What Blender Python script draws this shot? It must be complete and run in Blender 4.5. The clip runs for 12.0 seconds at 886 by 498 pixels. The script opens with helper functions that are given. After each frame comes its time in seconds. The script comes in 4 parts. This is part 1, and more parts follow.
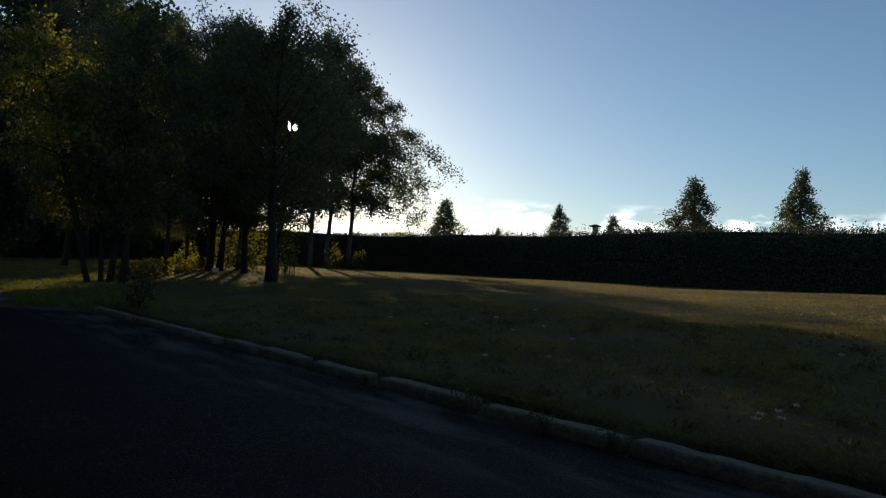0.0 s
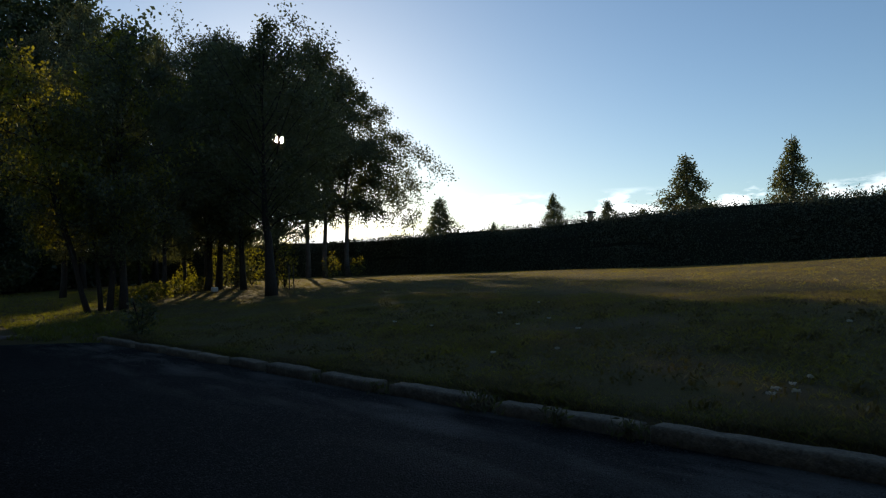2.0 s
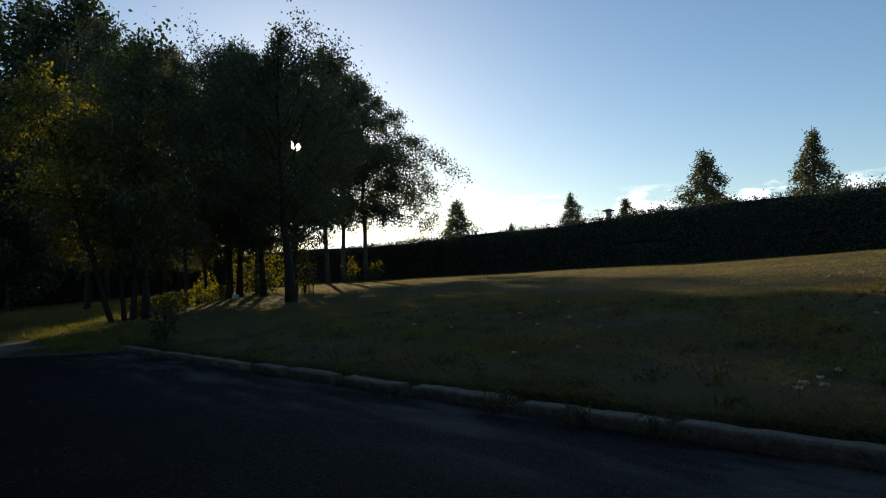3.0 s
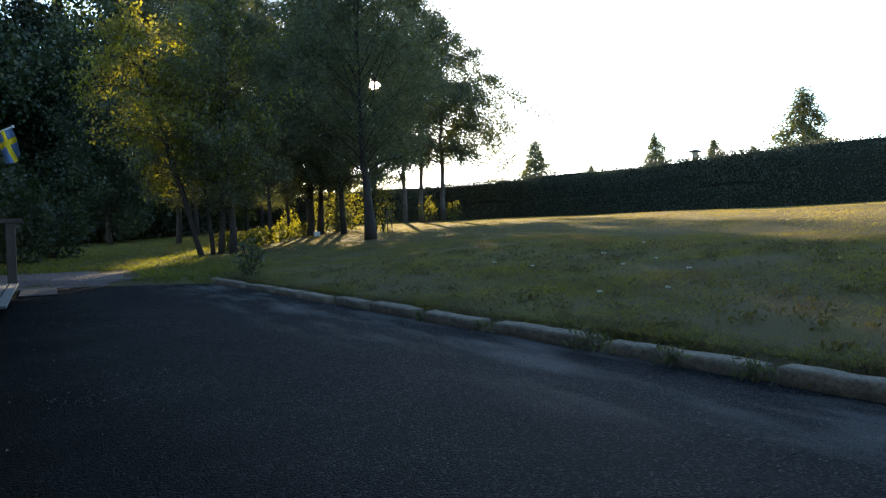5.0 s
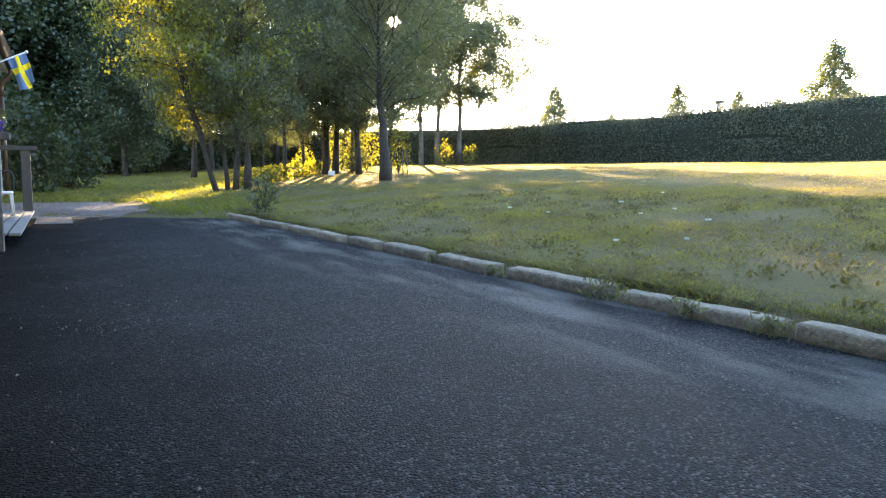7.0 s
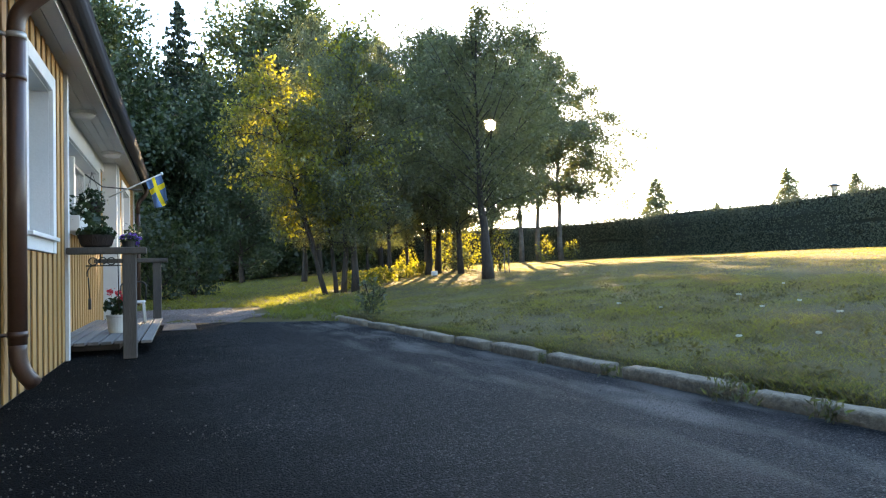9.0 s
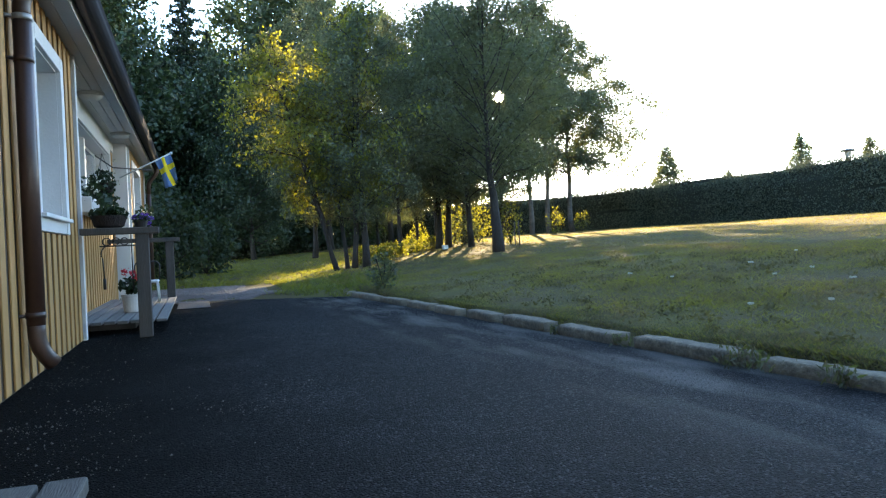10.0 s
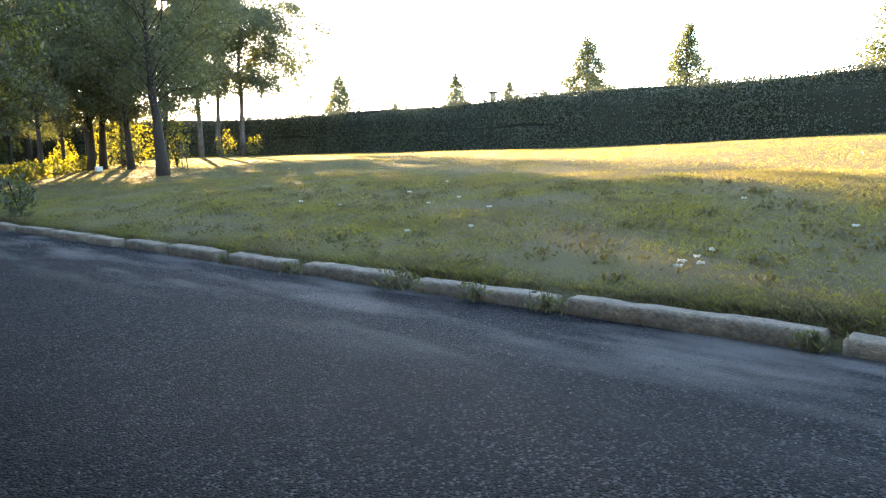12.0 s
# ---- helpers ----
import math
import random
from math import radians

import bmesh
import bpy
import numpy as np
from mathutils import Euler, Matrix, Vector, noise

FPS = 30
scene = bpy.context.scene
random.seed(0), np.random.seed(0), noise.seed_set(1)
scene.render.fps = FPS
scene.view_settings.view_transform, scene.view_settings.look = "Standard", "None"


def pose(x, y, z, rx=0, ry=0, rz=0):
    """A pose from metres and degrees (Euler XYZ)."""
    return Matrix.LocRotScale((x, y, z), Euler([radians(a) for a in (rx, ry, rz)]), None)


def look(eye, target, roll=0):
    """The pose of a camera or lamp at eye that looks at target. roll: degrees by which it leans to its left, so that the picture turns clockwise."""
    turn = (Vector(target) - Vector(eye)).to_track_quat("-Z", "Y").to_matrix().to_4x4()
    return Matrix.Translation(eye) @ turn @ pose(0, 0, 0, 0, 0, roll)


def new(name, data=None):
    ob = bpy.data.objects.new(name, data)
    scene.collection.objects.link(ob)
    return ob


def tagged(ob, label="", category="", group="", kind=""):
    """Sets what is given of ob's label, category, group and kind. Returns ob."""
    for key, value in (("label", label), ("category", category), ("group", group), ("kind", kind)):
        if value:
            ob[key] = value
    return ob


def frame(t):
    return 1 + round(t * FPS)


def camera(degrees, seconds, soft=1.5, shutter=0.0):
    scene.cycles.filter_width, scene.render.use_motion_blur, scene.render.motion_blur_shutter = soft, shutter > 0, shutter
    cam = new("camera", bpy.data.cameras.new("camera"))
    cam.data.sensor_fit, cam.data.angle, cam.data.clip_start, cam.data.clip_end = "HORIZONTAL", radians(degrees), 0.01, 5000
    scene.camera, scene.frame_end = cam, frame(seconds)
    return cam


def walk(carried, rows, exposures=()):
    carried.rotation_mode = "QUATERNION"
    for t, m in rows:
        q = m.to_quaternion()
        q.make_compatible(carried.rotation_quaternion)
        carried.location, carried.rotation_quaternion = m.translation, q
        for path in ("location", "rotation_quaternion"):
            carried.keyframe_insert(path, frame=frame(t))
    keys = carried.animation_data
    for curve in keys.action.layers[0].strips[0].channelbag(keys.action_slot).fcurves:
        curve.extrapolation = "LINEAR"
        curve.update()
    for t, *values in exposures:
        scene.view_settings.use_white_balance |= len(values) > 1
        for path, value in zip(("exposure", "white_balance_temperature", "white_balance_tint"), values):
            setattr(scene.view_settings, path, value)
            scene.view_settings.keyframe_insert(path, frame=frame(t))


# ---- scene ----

# ---------------------------------------------------------------- camera
cam = camera(65.0, 12.0, soft=1.2)
PATH = [
    (0, pose(-0.011, -0.246, 0.777, 92.69, -3.94, -37.77)),
    (0.5, pose(0.005, -0.213, 0.784, 90.26, -2.15, -39.23)),
    (1, pose(-0.002, -0.230, 0.790, 92.36, -0.20, -39.45)),
    (1.5, pose(-0.008, -0.248, 0.789, 90.94, 0.52, -41.87)),
    (2, pose(0.002, -0.213, 0.789, 92.61, 0.99, -37.77)),
    (2.5, pose(-0.008, -0.218, 0.784, 92.71, 1.48, -35.82)),
    (3, pose(0.013, -0.203, 0.779, 92.87, 2.39, -36.20)),
    (3.2, pose(0.005, -0.209, 0.785, 93.03, 2.50, -35.75)),
    (4.8, pose(0.008, -0.128, 0.752, 88.72, 1.99, -31.13)),
    (5, pose(0.018, -0.089, 0.736, 88.26, 1.51, -29.97)),
    (5.5, pose(0.000, -0.070, 0.731, 86.41, 1.17, -27.00)),
    (6, pose(-0.010, -0.083, 0.724, 84.62, -0.38, -27.28)),
    (6.5, pose(0.015, -0.052, 0.721, 84.07, -0.24, -27.79)),
    (6.7, pose(0.046, -0.025, 0.719, 83.73, -0.57, -28.32)),
    (8.3, pose(0.031, -0.035, 0.739, 83.62, -0.07, -29.75)),
    (8.5, pose(0.009, -0.039, 0.734, 84.33, -0.70, -29.56)),
    (8.7, pose(0.019, -0.034, 0.731, 88.50, -0.40, -24.47)),
    (8.8, pose(0.011, -0.020, 0.734, 89.37, 0.75, -22.80)),
    (9, pose(0.002, 0.001, 0.738, 91.74, 1.41, -20.50)),
    (9.2, pose(0.001, 0.000, 0.738, 92.48, 2.30, -17.53)),
    (9.3, pose(0.001, 0.000, 0.738, 91.64, 2.40, -17.92)),
    (9.5, pose(0.000, 0.000, 0.737, 90.30, 2.21, -19.73)),
    (10, pose(-0.002, -0.008, 0.736, 89.62, 2.54, -19.64)),
    (10.5, pose(-0.009, -0.021, 0.739, 86.81, 1.95, -22.53)),
    (11, pose(0.007, -0.034, 0.744, 85.53, 2.68, -30.81)),
    (11.5, pose(-0.002, -0.055, 0.739, 82.98, 0.72, -41.37)),
    (12, pose(0.003, -0.062, 0.760, 82.73, 0.76, -45.92)),
]
EXPOSURES = [(0, -0.42, 6700, 10), (0.5, -0.05, 7000, 10), (1.0, -0.2, 6800, 10), (3.2, -0.15, 6650, 10), (3.9, 0.6, 6650, 10), (4.8, 1.65, 6700, 10), (5.5, 3.05, 6850, 12), (6.5, 3.9, 7750, 17), (8.5, 4.05, 7850, 17), (9.0, 3.4, 7600, 15), (9.5, 3.0, 6700, 10), (10.5, 3.3, 6950, 11), (11.2, 3.68, 7500, 14), (11.5, 3.6, 7600, 15), (12.0, 3.8, 8000, 18)]
walk(cam, PATH, EXPOSURES)

# ---------------------------------------------------------------- light
SUN_AZ, SUN_EL = 24.8, 11.6      # degrees from +y towards +x, degrees up


def heading(az, el=0.0):
    a, e = radians(az), radians(el)
    return Vector((math.sin(a) * math.cos(e), math.cos(a) * math.cos(e), math.sin(e)))


world = bpy.data.worlds.new("evening_sky")
scene.world = world
world.use_nodes = True
wt = world.node_tree
wt.nodes.clear()


def wnode(kind, **kw):
    n = wt.nodes.new(kind)
    for k, v in kw.items():
        setattr(n, k, v)
    return n


sky = wnode("ShaderNodeTexSky")
sky.sky_type = "NISHITA"
sky.sun_disc = False
sky.sun_elevation = radians(SUN_EL)
sky.sun_rotation = radians(SUN_AZ)
sky.air_density, sky.dust_density, sky.ozone_density = 1.0, 0.28, 3.0
coord = wnode("ShaderNodeTexCoord")
stretch = wnode("ShaderNodeMapping")
stretch.inputs["Scale"].default_value = (5.0, 5.0, 16.0)
puffs = wnode("ShaderNodeTexNoise")
puffs.inputs["Scale"].default_value = 1.9
puffs.inputs["Detail"].default_value = 7.0
puffs.inputs["Roughness"].default_value = 0.62
ramp = wnode("ShaderNodeValToRGB")
ramp.color_ramp.elements[0].position, ramp.color_ramp.elements[1].position = 0.47, 0.60
split = wnode("ShaderNodeSeparateXYZ")
low = wnode("ShaderNodeMapRange")
low.inputs["From Min"].default_value, low.inputs["From Max"].default_value = 0.125, 0.085
mul = wnode("ShaderNodeMath", operation="MULTIPLY")
mix = wnode("ShaderNodeMix", data_type="RGBA")
mix.inputs["B"].default_value = (22.0, 22.0, 22.4, 1)
back = wnode("ShaderNodeBackground")
back.inputs["Strength"].default_value = 0.15
wout = wnode("ShaderNodeOutputWorld")
for a, b in ((coord.outputs["Generated"], stretch.inputs["Vector"]), (stretch.outputs[0], puffs.inputs["Vector"]), (puffs.outputs[0], ramp.inputs[0]),
             (coord.outputs["Generated"], split.inputs[0]), (split.outputs["Z"], low.inputs["Value"]), (ramp.outputs[0], mul.inputs[0]), (low.outputs[0], mul.inputs[1]),
             (mul.outputs[0], mix.inputs["Factor"]), (sky.outputs[0], mix.inputs["A"]), (mix.outputs["Result"], back.inputs[0]), (back.outputs[0], wout.inputs[0])):
    wt.links.new(a, b)

sun = new("sun_lamp", bpy.data.lights.new("sun_lamp", "SUN"))
sun.data.energy, sun.data.angle, sun.data.color = 5.0, radians(0.5), (1.0, 0.80, 0.52)
sun.matrix_world = look((0, 0, 0), -heading(SUN_AZ, SUN_EL + 1.3))

# ---------------------------------------------------------------- small builders
rng = np.random.default_rng(7)


def material(name, colour, rough=0.8, metal=0.0, vary=0.25, scale=6.0, fine=60.0, bump=0.2, per_object=0.0, per_piece=0.0, stretch=(1, 1, 1), dark=None, spec=0.5):
    """A surface with coarse and fine variation of its colour and a fine relief."""
    m = bpy.data.materials.new(name)
    m.use_nodes = True
    t = m.node_tree
    b = t.nodes["Principled BSDF"]
    b.inputs["Roughness"].default_value = rough
    b.inputs["Metallic"].default_value = metal
    b.inputs["Specular IOR Level"].default_value = spec
    co = t.nodes.new("ShaderNodeTexCoord")
    mp = t.nodes.new("ShaderNodeMapping")
    mp.inputs["Scale"].default_value = stretch
    t.links.new(co.outputs["Object"], mp.inputs[0])
    big, small = t.nodes.new("ShaderNodeTexNoise"), t.nodes.new("ShaderNodeTexNoise")
    big.inputs["Scale"].default_value, big.inputs["Detail"].default_value = scale, 5
    small.inputs["Scale"].default_value, small.inputs["Detail"].default_value = fine, 4
    for n in (big, small):
        t.links.new(mp.outputs[0], n.inputs["Vector"])
    add = t.nodes.new("ShaderNodeMath")
    add.operation = "ADD"
    t.links.new(big.outputs[0], add.inputs[0])
    t.links.new(small.outputs[0], add.inputs[1])
    last = add.outputs[0]
    for amount, node, out in ((per_object, "ShaderNodeObjectInfo", "Random"), (per_piece, "ShaderNodeNewGeometry", "Random Per Island")):
        if amount:
            info = t.nodes.new(node)
            ma = t.nodes.new("ShaderNodeMath")
            ma.operation = "MULTIPLY_ADD"
            ma.inputs[1].default_value = amount
            t.links.new(info.outputs[out], ma.inputs[0])
            t.links.new(last, ma.inputs[2])
            last = ma.outputs[0]
    cr = t.nodes.new("ShaderNodeValToRGB")
    lo = dark if dark else tuple(c * (1 - vary) for c in colour)
    hi = tuple(min(1, c * (1 + vary)) for c in colour)
    cr.color_ramp.elements[0].color, cr.color_ramp.elements[1].color = (*lo, 1), (*hi, 1)
    cr.color_ramp.elements[0].position, cr.color_ramp.elements[1].position = 0.30, 0.70
    half = t.nodes.new("ShaderNodeMath")
    half.operation = "MULTIPLY"
    half.inputs[1].default_value = 0.5 / (1 + 0.25 * (per_object + per_piece))
    t.links.new(last, half.inputs[0])
    t.links.new(half.outputs[0], cr.inputs[0])
    t.links.new(cr.outputs[0], b.inputs["Base Color"])
    if bump:
        bp = t.nodes.new("ShaderNodeBump")
        bp.inputs["Strength"].default_value, bp.inputs["Distance"].default_value = bump, 0.01
        t.links.new(small.outputs[0], bp.inputs["Height"])
        t.links.new(bp.outputs[0], b.inputs["Normal"])
    return m


def leaf_material(name, colour, through_colour, share=0.5, vary=0.35, dry=None):
    """Thin leaves or blades: half reflecting, half letting the light through."""
    m = bpy.data.materials.new(name)
    m.use_nodes = True
    t = m.node_tree
    t.nodes.remove(t.nodes["Principled BSDF"])
    out = t.nodes["Material Output"]
    geo = t.nodes.new("ShaderNodeNewGeometry")
    co = t.nodes.new("ShaderNodeTexCoord")
    big = t.nodes.new("ShaderNodeTexNoise")
    big.inputs["Scale"].default_value = 0.7 if dry is None else 1.5
    t.links.new(co.outputs["Object"], big.inputs["Vector"])
    add = t.nodes.new("ShaderNodeMath")
    add.operation = "MULTIPLY_ADD"
    add.inputs[1].default_value = 0.5 if dry is None else 0.46
    t.links.new(geo.outputs["Random Per Island"], add.inputs[0])
    half = t.nodes.new("ShaderNodeMath")
    half.operation = "MULTIPLY"
    half.inputs[1].default_value = 0.5 if dry is None else 0.8
    t.links.new(big.outputs[0], half.inputs[0])
    t.links.new(half.outputs[0], add.inputs[2])
    sides = []
    for c, kind in ((colour, "ShaderNodeBsdfDiffuse"), (through_colour, "ShaderNodeBsdfTranslucent")):
        cr = t.nodes.new("ShaderNodeValToRGB")
        lo = [v * (1 - vary) for v in c] if dry is None else [v * (1.0 if kind.endswith('Diffuse') else 1.7) for v in dry]
        cr.color_ramp.elements[0].color = (*lo, 1)
        if dry is not None:
            cr.color_ramp.elements[0].position, cr.color_ramp.elements[1].position = 0.50, 0.78
        cr.color_ramp.elements[1].color = (*[min(1, v * (1 + vary)) for v in c], 1)
        t.links.new(add.outputs[0], cr.inputs[0])
        s = t.nodes.new(kind)
        t.links.new(cr.outputs[0], s.inputs["Color"])
        sides.append(s)
    mx = t.nodes.new("ShaderNodeMixShader")
    mx.inputs[0].default_value = share
    t.links.new(sides[0].outputs[0], mx.inputs[1])
    t.links.new(sides[1].outputs[0], mx.inputs[2])
    gl = t.nodes.new("ShaderNodeBsdfGlossy")
    gl.inputs["Roughness"].default_value = 0.45
    mg = t.nodes.new("ShaderNodeMixShader")
    mg.inputs[0].default_value = 0.04
    t.links.new(mx.outputs[0], mg.inputs[1])
    t.links.new(gl.outputs[0], mg.inputs[2])
    t.links.new(mg.outputs[0], out.inputs["Surface"])
    return m


def quick(name, verts, faces, smooth=False):
    """A mesh from arrays of places and of faces that all have the same number of corners (or a list of such arrays)."""
    me = bpy.data.meshes.new(name)
    verts = np.asarray(verts, dtype=np.float32).reshape(-1, 3)
    groups = faces if isinstance(faces, list) else [faces]
    groups = [np.asarray(g, dtype=np.int32) for g in groups if len(g)]
    loops = np.concatenate([g.ravel() for g in groups])
    sizes = np.concatenate([np.full(len(g), g.shape[1], dtype=np.int32) for g in groups])
    me.vertices.add(len(verts))
    me.vertices.foreach_set("co", verts.ravel())
    me.loops.add(len(loops))
    me.loops.foreach_set("vertex_index", loops)
    me.polygons.add(len(sizes))
    me.polygons.foreach_set("loop_start", np.concatenate([[0], np.cumsum(sizes)[:-1]]).astype(np.int32))
    me.polygons.foreach_set("use_smooth", np.full(len(sizes), smooth, dtype=bool))
    me.update(calc_edges=True)
    me.validate()
    return me


def thing(name, label, category, at=(0, 0, 0), group="", kind=""):
    ob = new(name)
    ob.empty_display_size = 0.1
    ob.location = at
    return tagged(ob, label, category, group, kind)


def hang(name, me, mat, parent=None, label="", at=None):
    """A mesh object, as a part of parent where one is given. Its places are those of its parent."""
    if mat and not me.materials:
        me.materials.append(mat)
    ob = new(name, me)
    if at is not None:
        ob.location = at
    if parent is not None:
        ob.parent = parent
    if label:
        ob["label"] = label
    return ob


def part(name, bm, mat, parent=None, label="", smooth=False):
    me = bpy.data.meshes.new(name)
    bm.to_mesh(me)
    bm.free()
    if smooth:
        me.polygons.foreach_set("use_smooth", np.ones(len(me.polygons), dtype=bool))
    return hang(name, me, mat, parent, label)


def box_bm(x0, x1, y0, y1, z0, z1, bevel=0.0, bm=None, seg=1):
    own = bm is None
    bm = bm or bmesh.new()
    v = [bm.verts.new((x, y, z)) for x in (x0, x1) for y in (y0, y1) for z in (z0, z1)]
    fs = [bm.faces.new([v[i] for i in f]) for f in ((0, 1, 3, 2), (4, 6, 7, 5), (0, 4, 5, 1), (2, 3, 7, 6), (0, 2, 6, 4), (1, 5, 7, 3))]
    if bevel:
        es = {e for f in fs for e in f.edges}
        bmesh.ops.bevel(bm, geom=list(es), offset=bevel, segments=seg, affect="EDGES", profile=0.5)
    return bm


class Tubes:
    """Collects tapered tubes along polylines into one mesh."""

    def __init__(self):
        self.v, self.f, self.n = [], [], 0

    def add(self, pts, radii, sides=6, closed=True):
        pts = np.asarray(pts, float)
        k = len(pts)
        d = np.gradient(pts, axis=0)
        d /= np.linalg.norm(d, axis=1)[:, None] + 1e-9
        ref = np.where(np.abs(d[:, 2:3]) < 0.9, np.array([[0, 0, 1.0]]), np.array([[1.0, 0, 0]]))
        ref = np.repeat(ref[:1], k, axis=0)
        u = np.cross(d, ref)
        u /= np.linalg.norm(u, axis=1)[:, None] + 1e-9
        w = np.cross(d, u)
        a = np.linspace(0, 2 * np.pi, sides, endpoint=False)
        r = np.broadcast_to(np.asarray(radii, float), (k,))
        ring = pts[:, None] + r[:, None, None] * (np.cos(a)[None, :, None] * u[:, None] + np.sin(a)[None, :, None] * w[:, None])
        i = self.n + np.arange(k * sides).reshape(k, sides)
        j = np.roll(i, -1, axis=1)
        q = np.stack([i[:-1], j[:-1], j[1:], i[1:]], axis=-1).reshape(-1, 4)
        self.v.append(ring.reshape(-1, 3))
        self.f.append(q)
        self.n += k * sides
        if closed:
            tips = np.stack([pts[0], pts[-1]])
            self.v.append(tips)
            a0, a1 = self.n, self.n + 1
            self.n += 2
            self.f.append(np.stack([j[0], i[0], np.full(sides, a0), np.full(sides, a0)], -1)[:, :3])
            self.f.append(np.stack([i[-1], j[-1], np.full(sides, a1), np.full(sides, a1)], -1)[:, :3])

    def mesh(self, name, smooth=True):
        return quick(name, np.concatenate(self.v), [f for f in self.f], smooth)


def cards(centres, size, rnd, along=None, wide=0.62, flat=0.0):
    """Small pointed leaves at the given places, turned at random; along draws their long axis to a direction."""
    n = len(centres)
    u = rnd.normal(size=(n, 3))
    if along is not None:
        u = u * 0.55 + np.asarray(along)
    u /= np.linalg.norm(u, axis=1)[:, None]
    r = rnd.normal(size=(n, 3))
    if flat:
        r[:, 2] *= 1 - flat
    w = np.cross(u, r)
    w /= np.linalg.norm(w, axis=1)[:, None] + 1e-9
    s = size * rnd.uniform(0.6, 1.25, size=(n, 1))
    v = np.stack([centres - u * s * 0.5, centres + w * s * wide * 0.5 - u * s * 0.08, centres + u * s * 0.5, centres - w * s * wide * 0.5 - u * s * 0.08], axis=1)
    return v.reshape(-1, 3), np.arange(4 * n).reshape(n, 4)


def smooth01(v):
    v = np.clip(v, 0, 1)
    return v * v * (3 - 2 * v)


# ---------------------------------------------------------------- the lie of the land
HOUSE_X, RECESS_X = -1.0, -1.22


def kerb_x(y):
    return 2.965 - 0.071 * y


def rise(x, y):
    """Height of the lawn: from the kerb up to the hedge, and slowly away from the yard."""
    x, y = np.asarray(x, float), np.asarray(y, float)
    u = np.clip((x - kerb_x(np.minimum(y, 11))) / 18.0, 0, 1)
    z = 0.082 + 1.038 * (1 - (1 - u) ** 1.3) + (1 - u) * 0.013 * np.clip(y - 11.5, 0, 40)
    z = z + 0.02 * np.sin(x * 0.9 + 1.3) * np.sin(y * 0.7) * np.clip(u * 6, 0, 1)
    z = z + 0.28 * smooth01((13 - y) / 15) * u
    return z - 0.35 * smooth01((x - 20.5) / 3.0)


def ground_height(x, y):
    x, y = np.asarray(x, float), np.asarray(y, float)
    edge = np.where(y < 10.5, kerb_x(y) + 0.075, 2.2 - (y - 10.5) * 1.9)
    t = np.where(y < 10.5, (x - edge) / 0.12, (x - edge) / 1.0)
    t = np.where(y > 11.9, np.maximum(t, (y - 11.9) / 2.2), t)
    return -0.03 + (rise(x, y) + 0.03) * smooth01(t)


# ---------------------------------------------------------------- materials
M_SOIL = material("lawn_soil", (0.074, 0.068, 0.023), 1.0, scale=1.3, fine=90, bump=1.0, vary=0.5, dark=(0.092, 0.068, 0.046), spec=0.05)
M_GRASS = leaf_material("grass_blade", (0.098, 0.098, 0.022), (0.26, 0.225, 0.026), 0.5, dry=(0.120, 0.092, 0.043))
M_WEED = leaf_material("weed_blade", (0.068, 0.078, 0.024), (0.12, 0.125, 0.024), 0.45, dry=(0.075, 0.066, 0.034))
M_TUFT = leaf_material("dry_tuft", (0.095, 0.084, 0.030), (0.15, 0.12, 0.03), 0.45, vary=0.5)
M_GREEN = leaf_material("green_blade", (0.048, 0.074, 0.014), (0.30, 0.30, 0.025), 0.5)
M_BIRCH = leaf_material("birch_leaf", (0.066, 0.083, 0.042), (0.13, 0.14, 0.035), 0.42)
M_BUSHLEAF = leaf_material("bright_leaf", (0.045, 0.070, 0.016), (0.29, 0.27, 0.018), 0.5, vary=0.75)
M_FOREST = leaf_material("forest_leaf", (0.030, 0.050, 0.021), (0.055, 0.078, 0.017), 0.35)
M_NEEDLE = leaf_material("spruce_needle", (0.018, 0.035, 0.018), (0.02, 0.035, 0.01), 0.2)
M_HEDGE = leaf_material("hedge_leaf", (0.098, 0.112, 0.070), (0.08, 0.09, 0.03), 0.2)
M_HEDGECORE = material("hedge_core", (0.022, 0.026, 0.014), 0.95, scale=3, fine=30, bump=1.0)
M_BARK = material("grey_bark", (0.034, 0.027, 0.020), 0.9, scale=5, fine=30, bump=1.0, vary=0.5, stretch=(1, 1, 0.35))
M_BIRCHBARK = material("birch_bark", (0.115, 0.102, 0.085), 0.85, scale=4, fine=18, bump=0.6, dark=(0.035, 0.03, 0.025), stretch=(1, 1, 2.5))
M_CONCRETE = material("kerb_concrete", (0.158, 0.126, 0.084), 0.95, scale=11, fine=55, bump=1.0, vary=0.5, dark=(0.050, 0.041, 0.029), per_object=0.3)
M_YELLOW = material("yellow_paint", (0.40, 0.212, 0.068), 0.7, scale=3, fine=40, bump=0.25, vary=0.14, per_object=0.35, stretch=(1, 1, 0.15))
# backing boards: near-black yellow carries the shadow between the battens
M_YELLOWSHADE = material("yellow_paint_shaded", (0.055, 0.028, 0.011), 0.75, scale=3, fine=40, bump=0.25, vary=0.2, stretch=(1, 1, 0.15))
M_WHITE = material("white_paint", (0.62, 0.62, 0.60), 0.6, scale=3, fine=60, bump=0.12, vary=0.06)
M_SOFFIT = material("soffit_paint", (0.48, 0.48, 0.465), 0.7, scale=3, fine=60, bump=0.15, vary=0.08)
M_BLACK = material("black_sheet", (0.010, 0.012, 0.017), 0.85, scale=4, fine=50, bump=0.2, spec=0.2)
M_BROWN = material("brown_lacquer", (0.062, 0.034, 0.025), 0.38, scale=8, fine=60, bump=0.06, vary=0.15)
